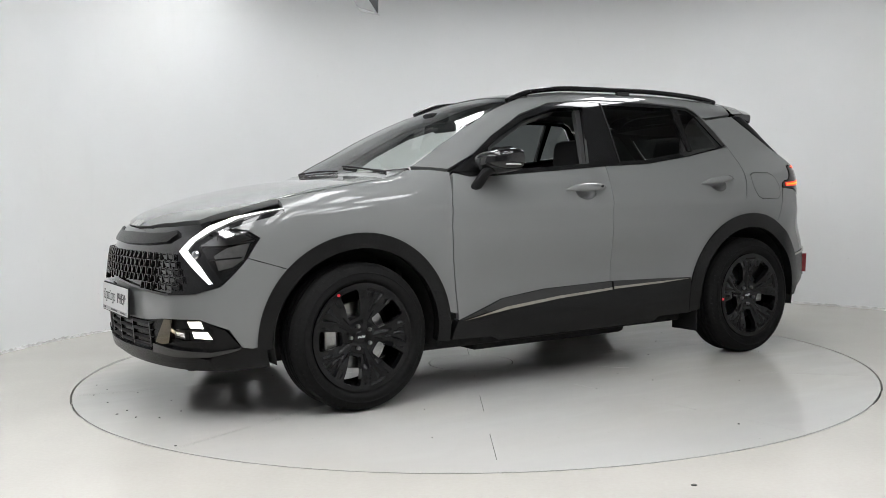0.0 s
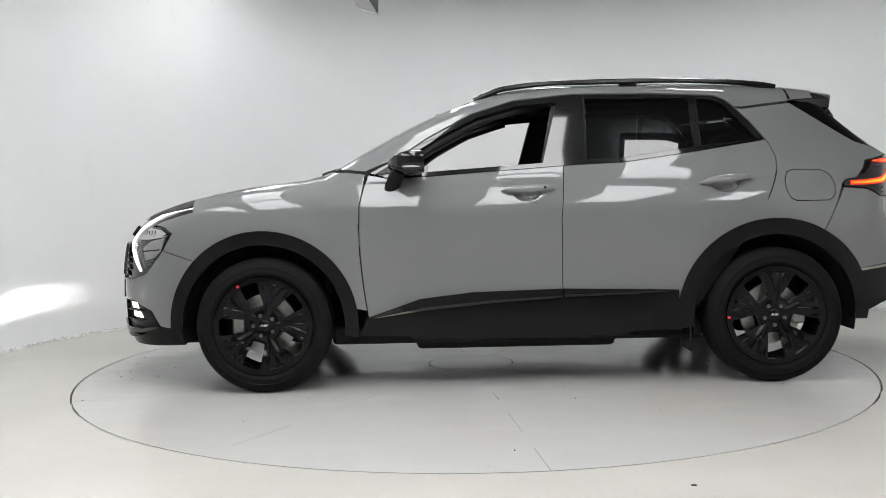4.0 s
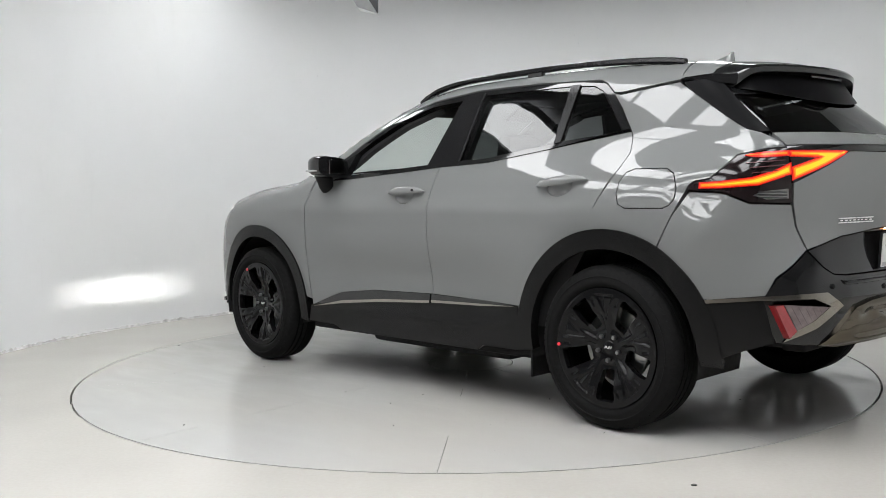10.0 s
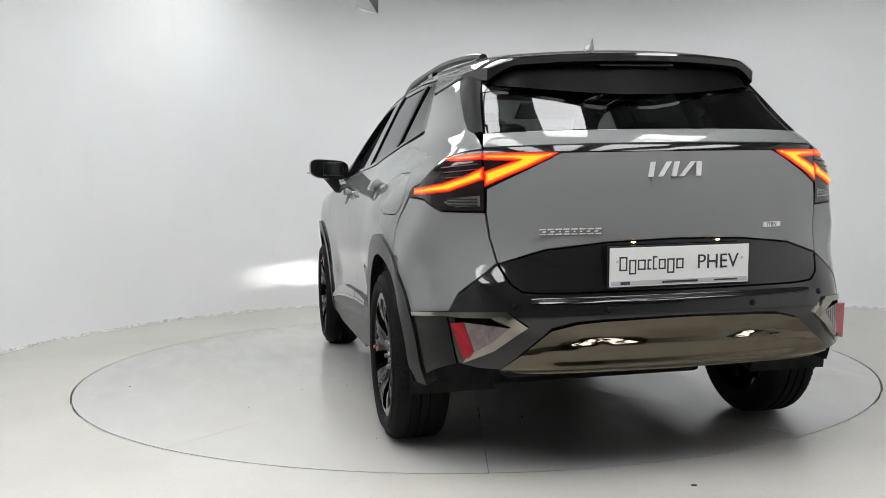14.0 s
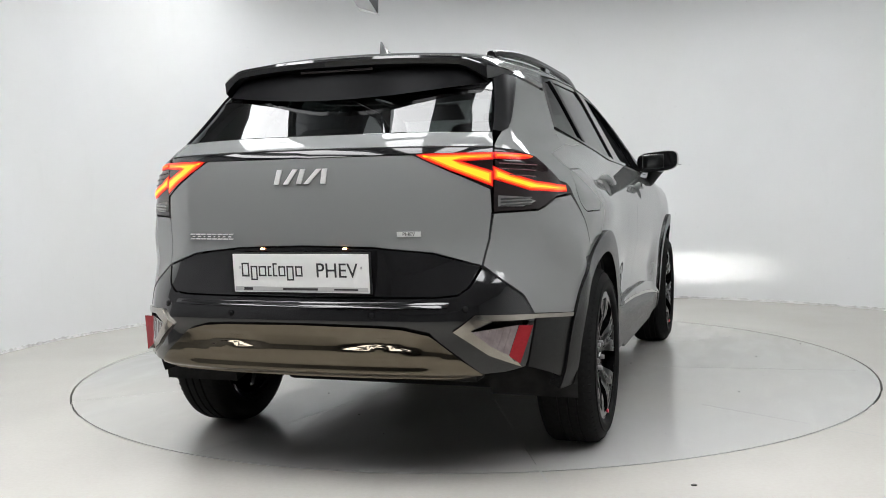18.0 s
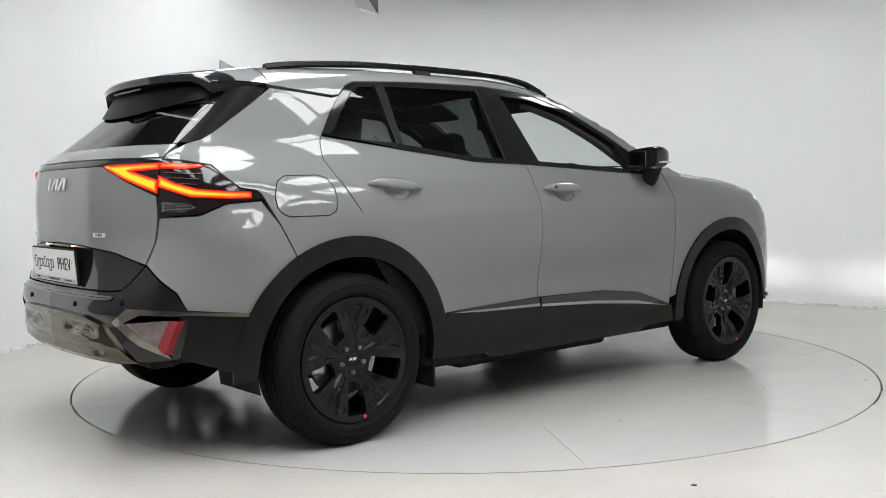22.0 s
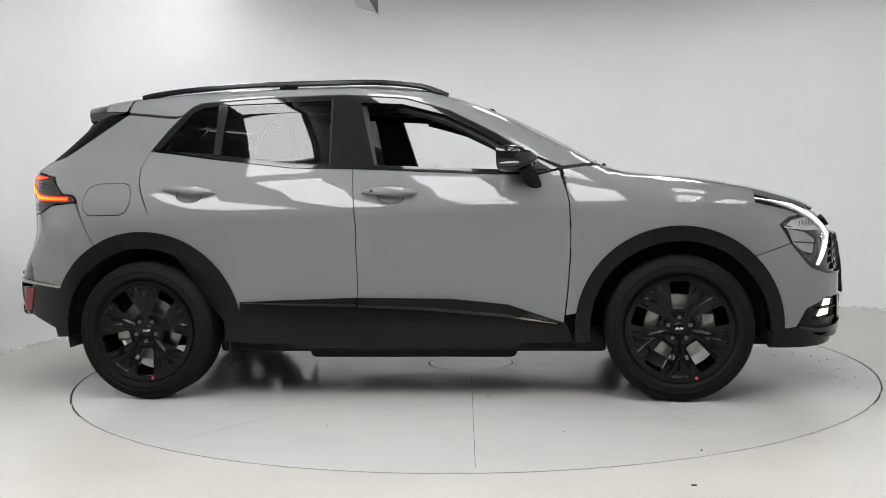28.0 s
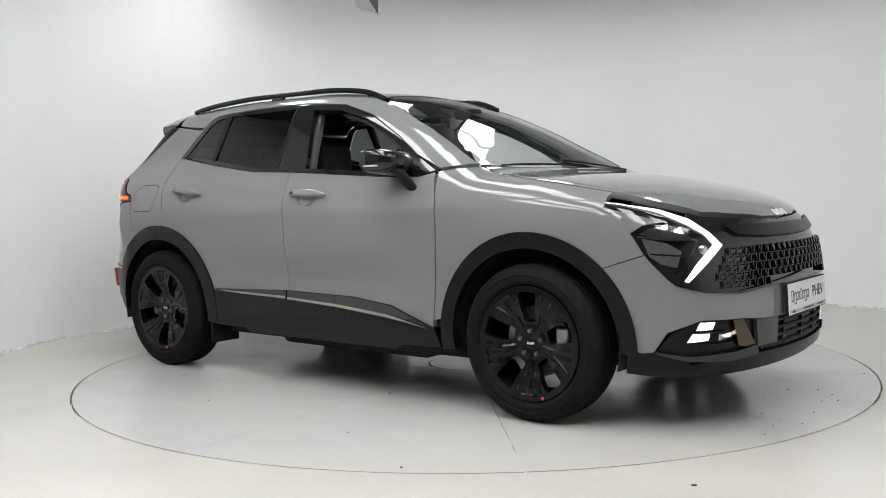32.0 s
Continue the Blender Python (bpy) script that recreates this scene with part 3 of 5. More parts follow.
    # rear bumper
    panel("rear_bumper", half([(0, .585), (.30, .580), (.46, .555), (.62, .413), (.70, .415), (.755, .425), (.795, .565), (.785, .604), (.748, .674), (.69, .725), (.624, .778), (.592, .711), (.556, .684), (.49, .678), (0, .676)]), "tail", GLOSS, car, "gloss black rear bumper", both=False, holes=[back([(k * y, z) for y, z in ((.592, .566), (.655, .594), (.765, .586), (.728, .452), (.655, .508))]) for k in (1, -1)], off=-.002, step=.02)
    panel("bumper_ledge", half([(0, .644), (.50, .644), (.53, .646), (.53, .660), (.50, .662), (0, .662)]), "tail", GLOSS, car, "gloss black bumper ledge", both=False, off=.003, rim=.02, gap=0, step=.006, fine=.01)
    panel("bumper_side", along(arc(-AXLE, .46, 183, 150, 12), "side") + [(-1.79, .868, .586), (-1.90, .835, .596), (-2.005, .792, .600), (-2.030, .760, .425), (-1.93, .815, .390), (-1.82, .85, .345)], "tail", CLAD, car, off=.003)
    panel("diffuser", half([(0, .398), (.55, .400), (.625, .414), (.58, .452), (.462, .550), (.38, .571), (.295, .577), (0, .582)]), "tail", BRONZE, car, "dark bronze chrome bumper plate with two pressed hollows", both=False, off=pressed, rim=.03, step=.013, gap=-.005)
    panel("chrome_strip", [(-1.70, .872, .568), (-1.80, .862, .576), (-1.90, .835, .584), (-1.995, .795, .592)] + back([(.74, .592), (.66, .596), (.600, .566), (.655, .512), (.722, .462), (.740, .430), (.65, .480), (.545, .566), (.612, .618), (.70, .614)]) + [(-1.995, .798, .606), (-1.90, .838, .598), (-1.80, .864, .590), (-1.70, .874, .582)], "tail", TRIM, car, "smoked chrome trim strip", off=.008, gap=0, rim=.015, step=.02, fine=.01)
    for side in (1, -1):
        for name, face, mat, label in (("rear_fog_lens", [(-2.056, .738, .574), (-2.180, .598, .561), (-2.178, .604, .549), (-2.097, .712, .474)], FOGLENS, "pale clear fog lens"),
                                       ("rear_reflector", [(-2.044, .786, .572), (-2.054, .739, .573), (-2.095, .712, .472), (-2.084, .748, .446)], RED, "red reflector")):
            bm = bmesh.new()
            front = [bm.verts.new((x, side * y, z)) for x, y, z in face]
            rear = [bm.verts.new((x + .035, side * (y - .012), z)) for x, y, z in face]
            bm.faces.new(front)
            bm.faces.new(rear[::-1])
            for k in range(4):
                bm.faces.new((front[k], front[(k + 1) % 4], rear[(k + 1) % 4], rear[k]))
            made = part(name, bm, mat, car, label)
            if name == "rear_fog_lens":
                for k in range(5):
                    f = .12 + .16 * k
                    a, b = Vector((-2.060, side * .732, .566)).lerp(Vector((-2.172, side * .606, .559)), f), Vector((-2.097, side * .708, .480)).lerp(Vector((-2.172, side * .606, .552)), f)
                    part("lens_rib", tube([a + Vector((-.003, 0, 0)), b + Vector((-.003, 0, 0))], .0018, 5), FOGLENS, made)
    # arches and sills
    for cx, a0, a1, n, r in ((AXLE, -2, 188, 48, .497), (-AXLE, -7, 184, 48, .510)):
        outer = arc(cx, r, a0, a1, n)
        inner = arc(cx, .425, a1, a0, n)
        panel("wheel_arch", outer + inner, "side", CLAD, car, "black plastic wheel arch", off=.012, rim=.05, gap=0, step=.04)
    panel("sill", [(.800, .384), (.52, .476), (.244, .506), (-.232, .515), (-.835, .499), (-.845, .29), (-.59, .288), (-.55, .262), (.54, .262), (.59, .286), (.835, .292)], "side", CLAD, car, "black plastic sill cladding", off=.010, rim=.05, gap=0)
    panel("sill_blade", [(.785, .388), (.52, .474), (.244, .504), (-.226, .513), (-.226, .480), (.15, .462), (.50, .432)], "side", GLOSS, car, "gloss black door blade", off=.019, rim=.012, gap=0, step=.03)
    panel("sill_blade", [(-.239, .513), (-.60, .505), (-.835, .497), (-.60, .490), (-.239, .484)], "side", GLOSS, car, off=.019, rim=.012, gap=0, step=.03)
    panel("sill_trim", [(.780, .383), (.50, .431), (.15, .461), (-.226, .479), (-.226, .466), (.15, .446), (.50, .415)], "side", TRIM, car, "thin smoked chrome sill trim", off=.021, rim=.012, gap=0, step=.03)
    panel("sill_trim", [(-.239, .483), (-.60, .489), (-.835, .496), (-.60, .478), (-.239, .469)], "side", TRIM, car, off=.021, rim=.012, gap=0, step=.03)
    # nose
    N = lambda y, z: (2.24 - .24 * y * y - .42 * y ** 6, y, z)
    nose = lambda rows: [N(y, z) for y, z in rows]
    panel("front_bumper", across(nose([(0, .635), (.356, .604), (.548, .588), (.709, .60), (.791, .628)]) + [(1.952, .802, .656), (1.891, .831, .726), (1.87, .84, .754), (1.689, .88, .695)] + along(arc(AXLE, .47, 45, 0, 12), "side")
          + [(1.86, .84, .345), (1.9, .818, .352), (1.951, .802, .434), (2.063, .72, .483)] + nose([(.517, .478), (.40, .465), (0, .462)])), "nose", PAINT, car, "grey front bumper", both=False, gap=.0003)
    panel("bumper_lower", across(nose([(0, .460), (.40, .463), (.517, .476), (.72, .481), (.80, .432)]) + [(1.9, .818, .350), (1.80, .86, .34), (1.79, .86, .245), (1.95, .78, .238)] + nose([(.55, .238), (0, .238)])), "nose", CLAD, car, "black plastic lower bumper", both=False, off=-.012, holes=[nose([(s * .55, .385), (s * .66, .385), (s * .66, .430), (s * .55, .430)]) for s in (1, -1)])
    panel("grille_backing", across(nose([(0, .637), (.356, .606), (.548, .590), (.709, .602), (.785, .632), (.748, .70)]) + [(2.115, .60, .79), (2.065, .645, .845), (1.985, .675, .905), (1.955, .632, .932), (2.01, .592, .914), (2.08, .42, .903), (2.135, .2, .895), (2.150, 0, .890)]), "nose", GLOSS, car, "gloss black grille panel", both=False, off=-.010, gap=.0)
    panel("lamp_housing", [(2.075, .69, .70), (2.03, .755, .632), (1.99, .79, .635), (1.952, .802, .652), (1.891, .831, .724), (1.815, .854, .845), (1.86, .82, .884), (1.948, .75, .884), (1.861, .774, .908), (1.746, .80, .938), (1.60, .798, .976), (1.70, .770, .982), (1.86, .715, .955), (1.985, .672, .910), (2.065, .64, .847), (2.11, .60, .79)], "nose", GLOSS, car, "smoked headlamp housing", off=-.011, gap=.0)
    drl = [(1.650, .783, .981), (1.702, .764, .973), (1.86, .714, .948), (1.981, .668, .905), (2.065, .633, .845), (2.106, .597, .790), (2.068, .70, .699), (2.026, .751, .641), (2.010, .763, .644), (2.050, .716, .722), (2.084, .641, .795), (2.052, .661, .838), (1.986, .700, .883), (1.861, .734, .938), (1.746, .776, .965)]
    panel("daylight_lamp", drl, "nose", DRL, car, "glowing white angled daytime running lamp", off=-.005, gap=.001, step=.02, fine=.01, rim=.004)


def tail_lamps(car):
    outer = [(-1.716, .858, 1.036), (-1.735, .850, 1.052), (-1.80, .840, 1.062), (-1.875, .760, 1.152), (-1.96, .708, 1.171), (-2.024, .652, 1.177), (-2.040, .652, 1.046), (-2.044, .652, .962), (-1.94, .787, .968), (-1.86, .842, 1.010), (-1.72, .862, 1.020)]
    panel("tail_lamp", outer, "tail", SMOKE, car, "smoked tail lamp with glowing orange-red bars", off=.003, gap=.001)
    panel("tail_lamp_inner", back([(.650, 1.168), (.402, 1.164), (.52, 1.105), (.648, 1.040)]), "tail", SMOKE, car, "inner tail lamp on the tailgate", off=.003, gap=.001, step=.03)
    low = [(-1.765, .852, 1.046), (-1.85, .838, 1.050), (-1.94, .775, 1.062), (-2.00, .705, 1.088), (-2.036, .654, 1.114), (-2.038, .654, 1.078), (-1.96, .76, 1.038), (-1.85, .842, 1.030), (-1.765, .855, 1.030)]
    high = [(-1.905, .755, 1.150), (-1.96, .712, 1.158), (-2.026, .656, 1.163), (-2.028, .656, 1.150), (-1.96, .715, 1.146)]
    inner = back([(.646, 1.163), (.42, 1.160), (.52, 1.112), (.646, 1.056), (.646, 1.100), (.535, 1.140), (.646, 1.147)])
    # the fade of each bar's glow is put in as nested colour layers
    for k, shape in enumerate((low, high, inner)):
        panel("tail_bar", shape, "tail", TAILGLOW, car, "" if k else "glowing lamp bar", off=.006, gap=0, step=.02, rim=.005)
        panel("tail_bar_middle", shape, "tail", TAILMID, car, "" if k else "orange middle of a lamp bar", off=.0068, gap=.0035, step=.02, rim=.002)
        if k != 1:
            panel("tail_bar_core", shape, "tail", TAILCORE, car, "" if k else "bright yellow core of a lamp bar", off=.0076, gap=.0085, step=.02, rim=.002)
        panel("tail_bar_edge", shape, "tail", TAILRED, car, "" if k else "red fringe of a lamp bar's glow", off=.0045, gap=-.0045, step=.03, rim=.004)
    for z in (1.070, 1.090, 1.110, 1.128):
        panel("lamp_fin", back([(.668, z), (.775, z - .010), (.775, z - .007), (.668, z + .004)]), "tail", FIN, car, off=.006, gap=0, step=.03, rim=.004, fine=.05)
    lens = [(-2.036, .664, .980), (-1.985, .742, .978), (-1.945, .780, .996), (-1.975, .752, 1.012), (-2.034, .664, 1.020)]
    panel("reversing_lamp", lens, "tail", STEEL, car, "clear ribbed reversing lamp", off=.005, gap=.001, step=.03, rim=.004)
    for z in (.980, .991, 1.002):
        panel("lamp_rib", back([(.672, z), (.765, z + .004), (.765, z + .010), (.672, z + .006)]), "tail", BOWL, car, off=.007, gap=0, step=.03, rim=.003, fine=.05)


def tyre_profile():
    w, r, b = .115, RADIUS, .254
    return [(b, -.090), (b + .0085, -.097), (b + .0135, -.109), (b + .020, -.1155), (b + .030, -w - .0045), (b + .036, -w - .003), (b + .050, -w - .0025), (b + .052, -w - .0045), (b + .055, -w - .0045), (b + .057, -w - .002), (r - .045, -w), (r - .022, -.104), (r - .006, -.090), (r, -.07), (r, -.052), (r - .008, -.050), (r - .008, -.044), (r, -.042), (r, -.018), (r - .008, -.016), (r - .008, -.010), (r, -.008),
            (r, .018), (r - .008, .02), (r - .008, .026), (r, .028), (r, .07), (r - .006, .090), (r - .022, .104), (r - .045, w), (b + .035, w + .003), (b + .012, .108), (b, .095)]


def wheel(turn, dot, grip):
    """Outer face towards -y. turn: degrees of the first window; dot: place of the sticker."""
    e = bpy.data.objects.new("wheel", None)
    scene.collection.objects.link(e)
    tyre = part("tyre", lathe(tyre_profile(), 96, "y"), RUBBER, e, "black rubber tyre with a ribbed tread", smooth=True)
    bm = bmesh.new()
    for k in range(72):
        for s in (-1, 1):
            a = 2 * math.pi * (k + (.5 if s > 0 else 0)) / 72
            t = Matrix.Rotation(-a, 4, "Y")
            box((.006, .030, .006), t @ Vector((RADIUS - .0118, s * .090, 0)), 0, bm, t @ Matrix.Rotation(radians(s * 33), 4, "Z"))
    tagged(part("tread_block", bm, RUBBER, tyre), kind="stuff")
    bm = bmesh.new()
    for start in (20, 140, 200, 320):
        for k in range(7):
            a = radians(start + 3.4 * k)
            t = Matrix.Rotation(-a, 4, "Y")
            box((.015, .003, .0045 if k % 3 else .010), t @ Vector((.297, -.1178, 0)), 0, bm, t)
    tagged(part("sidewall_mark", bm, RUBBER, tyre), kind="stuff")
    barrel = [(.250, -.108), (.259, -.107), (.260, -.098), (.250, -.088), (.240, -.05), (.230, .0), (.230, .09), (.254, .10)]
    rim = part("rim", lathe(barrel, 72, "y"), ALLOY, e, "gloss black five-spoke alloy rim", smooth=True)
    holes = []
    for k in range(5):
        a = radians(turn + 72 * k)
        c, s = math.cos(a), math.sin(a)
        shape = [(.095, -.027), (.101, -.032), (.16, -.040), (.216, -.047), (.226, -.043), (.230, -.036), (.231, 0), (.230, .036), (.226, .043), (.216, .047), (.16, .040), (.101, .032), (.095, .027), (.093, 0)]
        holes.append(dense(np.array([(r * c - w * s, r * s + w * c) for r, w in shape]), .012))
    disc = dense(np.array([(.252 * math.cos(2 * math.pi * k / 90), .252 * math.sin(2 * math.pi * k / 90)) for k in range(90)]), .02)

    def depth(u, w):
        r = np.hypot(u, w)
        a = np.arctan2(w, u) - radians(turn + 36)
        a = (a + math.pi / 5) % (2 * math.pi / 5) - math.pi / 5
        dish = -.076 - .031 * smooth(.02, .22, r)
        wide = .035 + 1.55 * np.clip(r - .115, 0, .12)
        pocket = .009 * smooth(0, .010, (wide - np.abs(a)) * r) * smooth(.118, .132, r) * (1 - smooth(.226, .232, r))
        rib = -.006 * np.exp(-(a / .055) ** 2) * smooth(.13, .15, r) * (1 - smooth(.215, .23, r))
        flank = .010 * smooth(.055, .085, r) * (1 - smooth(.12, .17, r)) * smooth(.10, .22, np.abs(a))
        notch = .005 * np.exp(-((np.abs(a) - .30) / .022) ** 2) * smooth(.185, .195, r) * (1 - smooth(.215, .225, r))
        return dish + pocket + rib + flank + notch

    def lift(v):
        u, w = v.T
        p = np.stack([u, depth(u, w), w], 1)
        d = .0015
        n = np.stack([depth(u + d, w) - depth(u - d, w), np.full(len(u), -2 * d), depth(u, w + d) - depth(u, w - d)], 1)
        return p, n / np.linalg.norm(n, axis=1)[:, None]

    sheet("spokes", disc, holes, lift, ALLOY, rim, "", .0068, .035, 0, False)
    for k in range(5):
        a = radians(turn + 72 * k)
        m = Matrix.Translation((.055 * math.cos(a), -.074, .055 * math.sin(a)))
        nut = lathe([(.001, -.020), (.008, -.019), (.0095, -.014), (.010, .006)], 12, "y")
        part("lug_nut", nut, NUT, rim, at=m, smooth=True)
    cap = part("centre_cap", lathe([(.001, -.082), (.022, -.081), (.029, -.076), (.030, -.060)], 32, "y"), ALLOY, rim, "black centre cap with a silver emblem", smooth=True)
    bm = bmesh.new()
    for k, (dx, dz, t) in enumerate(((-.014, 0, 62), (-.006, 0, 118), (.004, 0, 70), (.010, 0, 118), (.016, 0, 62))):
        box((.003, .002, .013), (dx, -.083, dz), 0, bm, Matrix.Rotation(radians(90 - t), 4, "Y"))
    part("emblem", bm, SILVER, rim)
    part("sticker", lathe([(.001, -.004), (.0075, -.004), (.0075, .004), (.001, .004)], 16, "y"), STICKER, rim, "small round red sticker", at=Matrix.Translation((dot[0], -.108, dot[1])))
    brake = part("brake_disc", lathe([(.06, -.018), (.160, -.018), (.160, .006), (.06, .006)], 48, "y", closed=True), STEEL, e, "bare steel brake disc", smooth=False)
    part("brake_caliper", box((.07, .06, .13), (grip * .140, -.018, .01), .012), STEEL, e, "grey brake caliper")
    part("hub", lathe([(.001, -.05), (.062, -.05), (.07, .05), (.001, .05)], 24, "y"), SHADE, e)
    return e


def wheels(car):
    for x, side, turn, dot, grip in ((AXLE, 1, 180, (-.125, .209), -1), (-AXLE, 1, -90, (-.248, -.007), 1), (-AXLE, -1, -90, (.037, -.240), -1), (AXLE, -1, 90, (.077, -.236), 1)):
        w = wheel(turn, dot, grip)
        w.parent = car
        w.matrix_basis = pose(x, side * .812, RADIUS, 0, 0, 180 if side > 0 else 0)


def underside(car):
    """Floor pan, wheel housings and what hangs below."""
    part("floor_pan", box((2.0, 1.5, .10), (0, 0, .27), .02), SHADE, car)
    part("floor_pan", box((.62, 1.0, .12), (1.75, 0, .27), .02), SHADE, car)
    part("floor_pan", box((.60, 1.05, .14), (-1.70, 0, .43), .04), SHADE, car)
    part("battery_case", box((1.1, 1.30, .07), (0, 0, .205), .03), SHADE, car, "black underfloor battery case")
    for cx in (AXLE, -AXLE):
        for s in (-1, 1):
            bm = bmesh.new()
            rows = []
            for k in range(29):
                a = radians(-12 + 204 * k / 28)
                rows.append([bm.verts.new((cx + r * math.cos(a), s * y, RADIUS + r * math.sin(a))) for r, y in ((.432, .885), (.432, .55), (.02, .55))])
            for p, q in zip(rows, rows[1:]):
                bm.faces.new((p[0], p[1], q[1], q[0]))
                bm.faces.new((p[1], p[2], q[2], q[1]))
            part("wheel_housing", bm, SHADE, car)
            part("suspension_arm", box((.07, .45, .05), (cx, s * .52, .27), .012), SHADE, car)
        part("cross_member", box((.16, 1.0, .10), (cx, 0, .26), .02), SHADE, car)
    part("mud_flap", box((.012, .20, .13), (-AXLE + .44, .79, .235), .004), DARK, car)
    part("mud_flap", box((.012, .20, .13), (-AXLE + .44, -.79, .235), .004), DARK, car)
    part("silencer", tube([(-1.90, -.35, .40), (-1.90, .35, .40)], .07, 20, .75), SHADE, car, "dull dark exhaust silencer", smooth=True)


def surface(x, z, side=1):
    """Place and normal on the flank."""
    p, n = landed(np.array([(x, z)], float), "side", side)
    return Vector(p[0]), Vector(n[0])


def handle(car, cx, cz, s):
    rows = 17
    bm = bmesh.new()
    rings = []
    for i in range(rows):
        t = -1 + 2 * i / (rows - 1)
        x = cx + .140 * t
        p, n = surface(x, cz + .012 * t * (-1 if cx < -.5 else -.3) + .006, s)
        h = .0225 * max(1 - abs(t) ** 2.2, .02) ** .6
        up = Vector((0, 0, 1)) - n * n.z
        up.normalize()
        c = p + n * (.004 + .026 * (1 - t ** 4))
        ring = []
        for k in range(10):
            a = 2 * math.pi * k / 10
            ring.append(bm.verts.new(c + up * h * math.cos(a) + n * .011 * math.sin(a) * (1 - .6 * t ** 4)))
        rings.append(ring)
    for a, b in zip(rings, rings[1:]):
        for k in range(10):
            bm.faces.new((a[k], a[(k + 1) % 10], b[(k + 1) % 10], b[k]))
    bm.faces.new(rings[0][::-1])
    bm.faces.new(rings[-1])
    grip = part("door_handle", bm, PAINT, car, "grey pull handle over a hollow", smooth=True)
    hollow = lens_shape(cx + .006, cz - .010, .0695, .0415)
    poly = dense(flat(hollow, "side"), .01)

    def sink(v):
        q = ((v[:, 0] - cx - .006) / .070) ** 2 + ((v[:, 1] - cz + .010) / .042) ** 2
        return -.002 - .040 * np.clip(1 - q, 0, 1) ** .6

    sheet("handle_cup", poly if area(poly) > 0 else poly[::-1], [], lambda uv: landed(uv, "side", s), PAINT, grip, "", .012, .004, sink, s > 0)
    if cx > -.5:
        p, n = surface(cx - .085, cz + .004, s)
        part("lock_button", lathe([(.001, -.002), (.007, -.002), (.007, .004), (.001, .004)], 12, "y"), DARK, grip, at=Matrix.Translation(p + n * .040))


def mirror(car, s):
    """Door mirror: shell, lower case, arm, indicator strip and glass."""
    e = new("door_mirror")
    e.parent = car
    tagged(e, "gloss black door mirror")
    bm = bmesh.new()
    prof = [(.0, .96, .92), (.04, 1.0, 1.0), (.08, .97, .96), (.115, .86, .82), (.145, .66, .60), (.165, .35, .32)]
    rings = []
    for dx, wy, hz in prof:
        ring = []
        for k in range(32):
            a = 2 * math.pi * k / 32
            c, d = math.cos(a), math.sin(a)
            y = .122 * wy * math.copysign(abs(c) ** .5, c)
            z = .062 * hz * math.copysign(abs(d) ** .55, d) + .010 * (y / .122)
            if z < -.018:
                y *= 1 - .10 * (-.018 - z) / .044
            ring.append(bm.verts.new((.500 + dx - .018 * y / .122, s * (.940 + y), 1.185 + z)))
        rings.append(ring)
    for a, b in zip(rings, rings[1:]):
        for k in range(32):
            bm.faces.new((a[k], a[(k + 1) % 32], b[(k + 1) % 32], b[k]))
    bm.faces.new(rings[-1])
    bm.faces.new(rings[0][::-1])
    part("mirror_shell", bm, GLOSS, e, "gloss black mirror shell", smooth=True)
    bm = tube([(.655, s * .855, 1.040), (.648, s * .885, 1.075), (.625, s * .915, 1.125), (.60, s * .935, 1.15)], [.034, .036, .040, .045], 12, 1.0, True, None, [(1.25 * math.cos(a * math.pi / 6), .62 * math.sin(a * math.pi / 6)) for a in range(12)])
    part("mirror_arm", bm, DARK, e, "matt black mirror arm", smooth=True)
    part("indicator_strip", box((.085, .150, .008), (.558, s * .992, 1.166), .003, turn=Matrix.Rotation(radians(s * 12), 4, "Z")), GREYINK, e, "slim indicator strip")
    part("mirror_glass", box((.004, .125, .080), (.4985, s * .918, 1.186), .0015, turn=Matrix.Rotation(radians(s * 8.4), 4, "Z")), CHROME, e, "mirror glass")


def rails(car):
    for s in (-1, 1):
        pts, lift = [], curve([-1.48, -1.40, -1.2, -.7, -.15, .06, .16, .205], [.004, .012, .020, .024, .024, .020, .010, .002])
        ys = curve([-1.48, -.9, -.3, .205], [.495, .528, .535, .522])
        for i in range(49):
            x = -1.48 + 1.685 * i / 48
            y = float(ys(x))
            p, n = landed(np.array([(x, y)]), "top")
            pts.append((x, s * y, p[0][2] + float(lift(x))))
        ring = [(-.6, -.75), (.6, -.75), (1, -.3), (.85, .5), (.35, .8), (-.35, .8), (-.85, .5), (-1, -.3)]
        rail = part("roof_rail", tube(pts, .0180, ring=ring), SATIN, car, "gloss black roof rail", smooth=True)
        for x in (-1.40, -.65, .12):
            y = float(ys(x))
            p, n = landed(np.array([(x, y)]), "top")
            part("rail_foot", box((.10, .026, float(lift(x)) + .01), (x, s * y, p[0][2] + float(lift(x)) / 2 - .005), .006), GLOSS, rail)


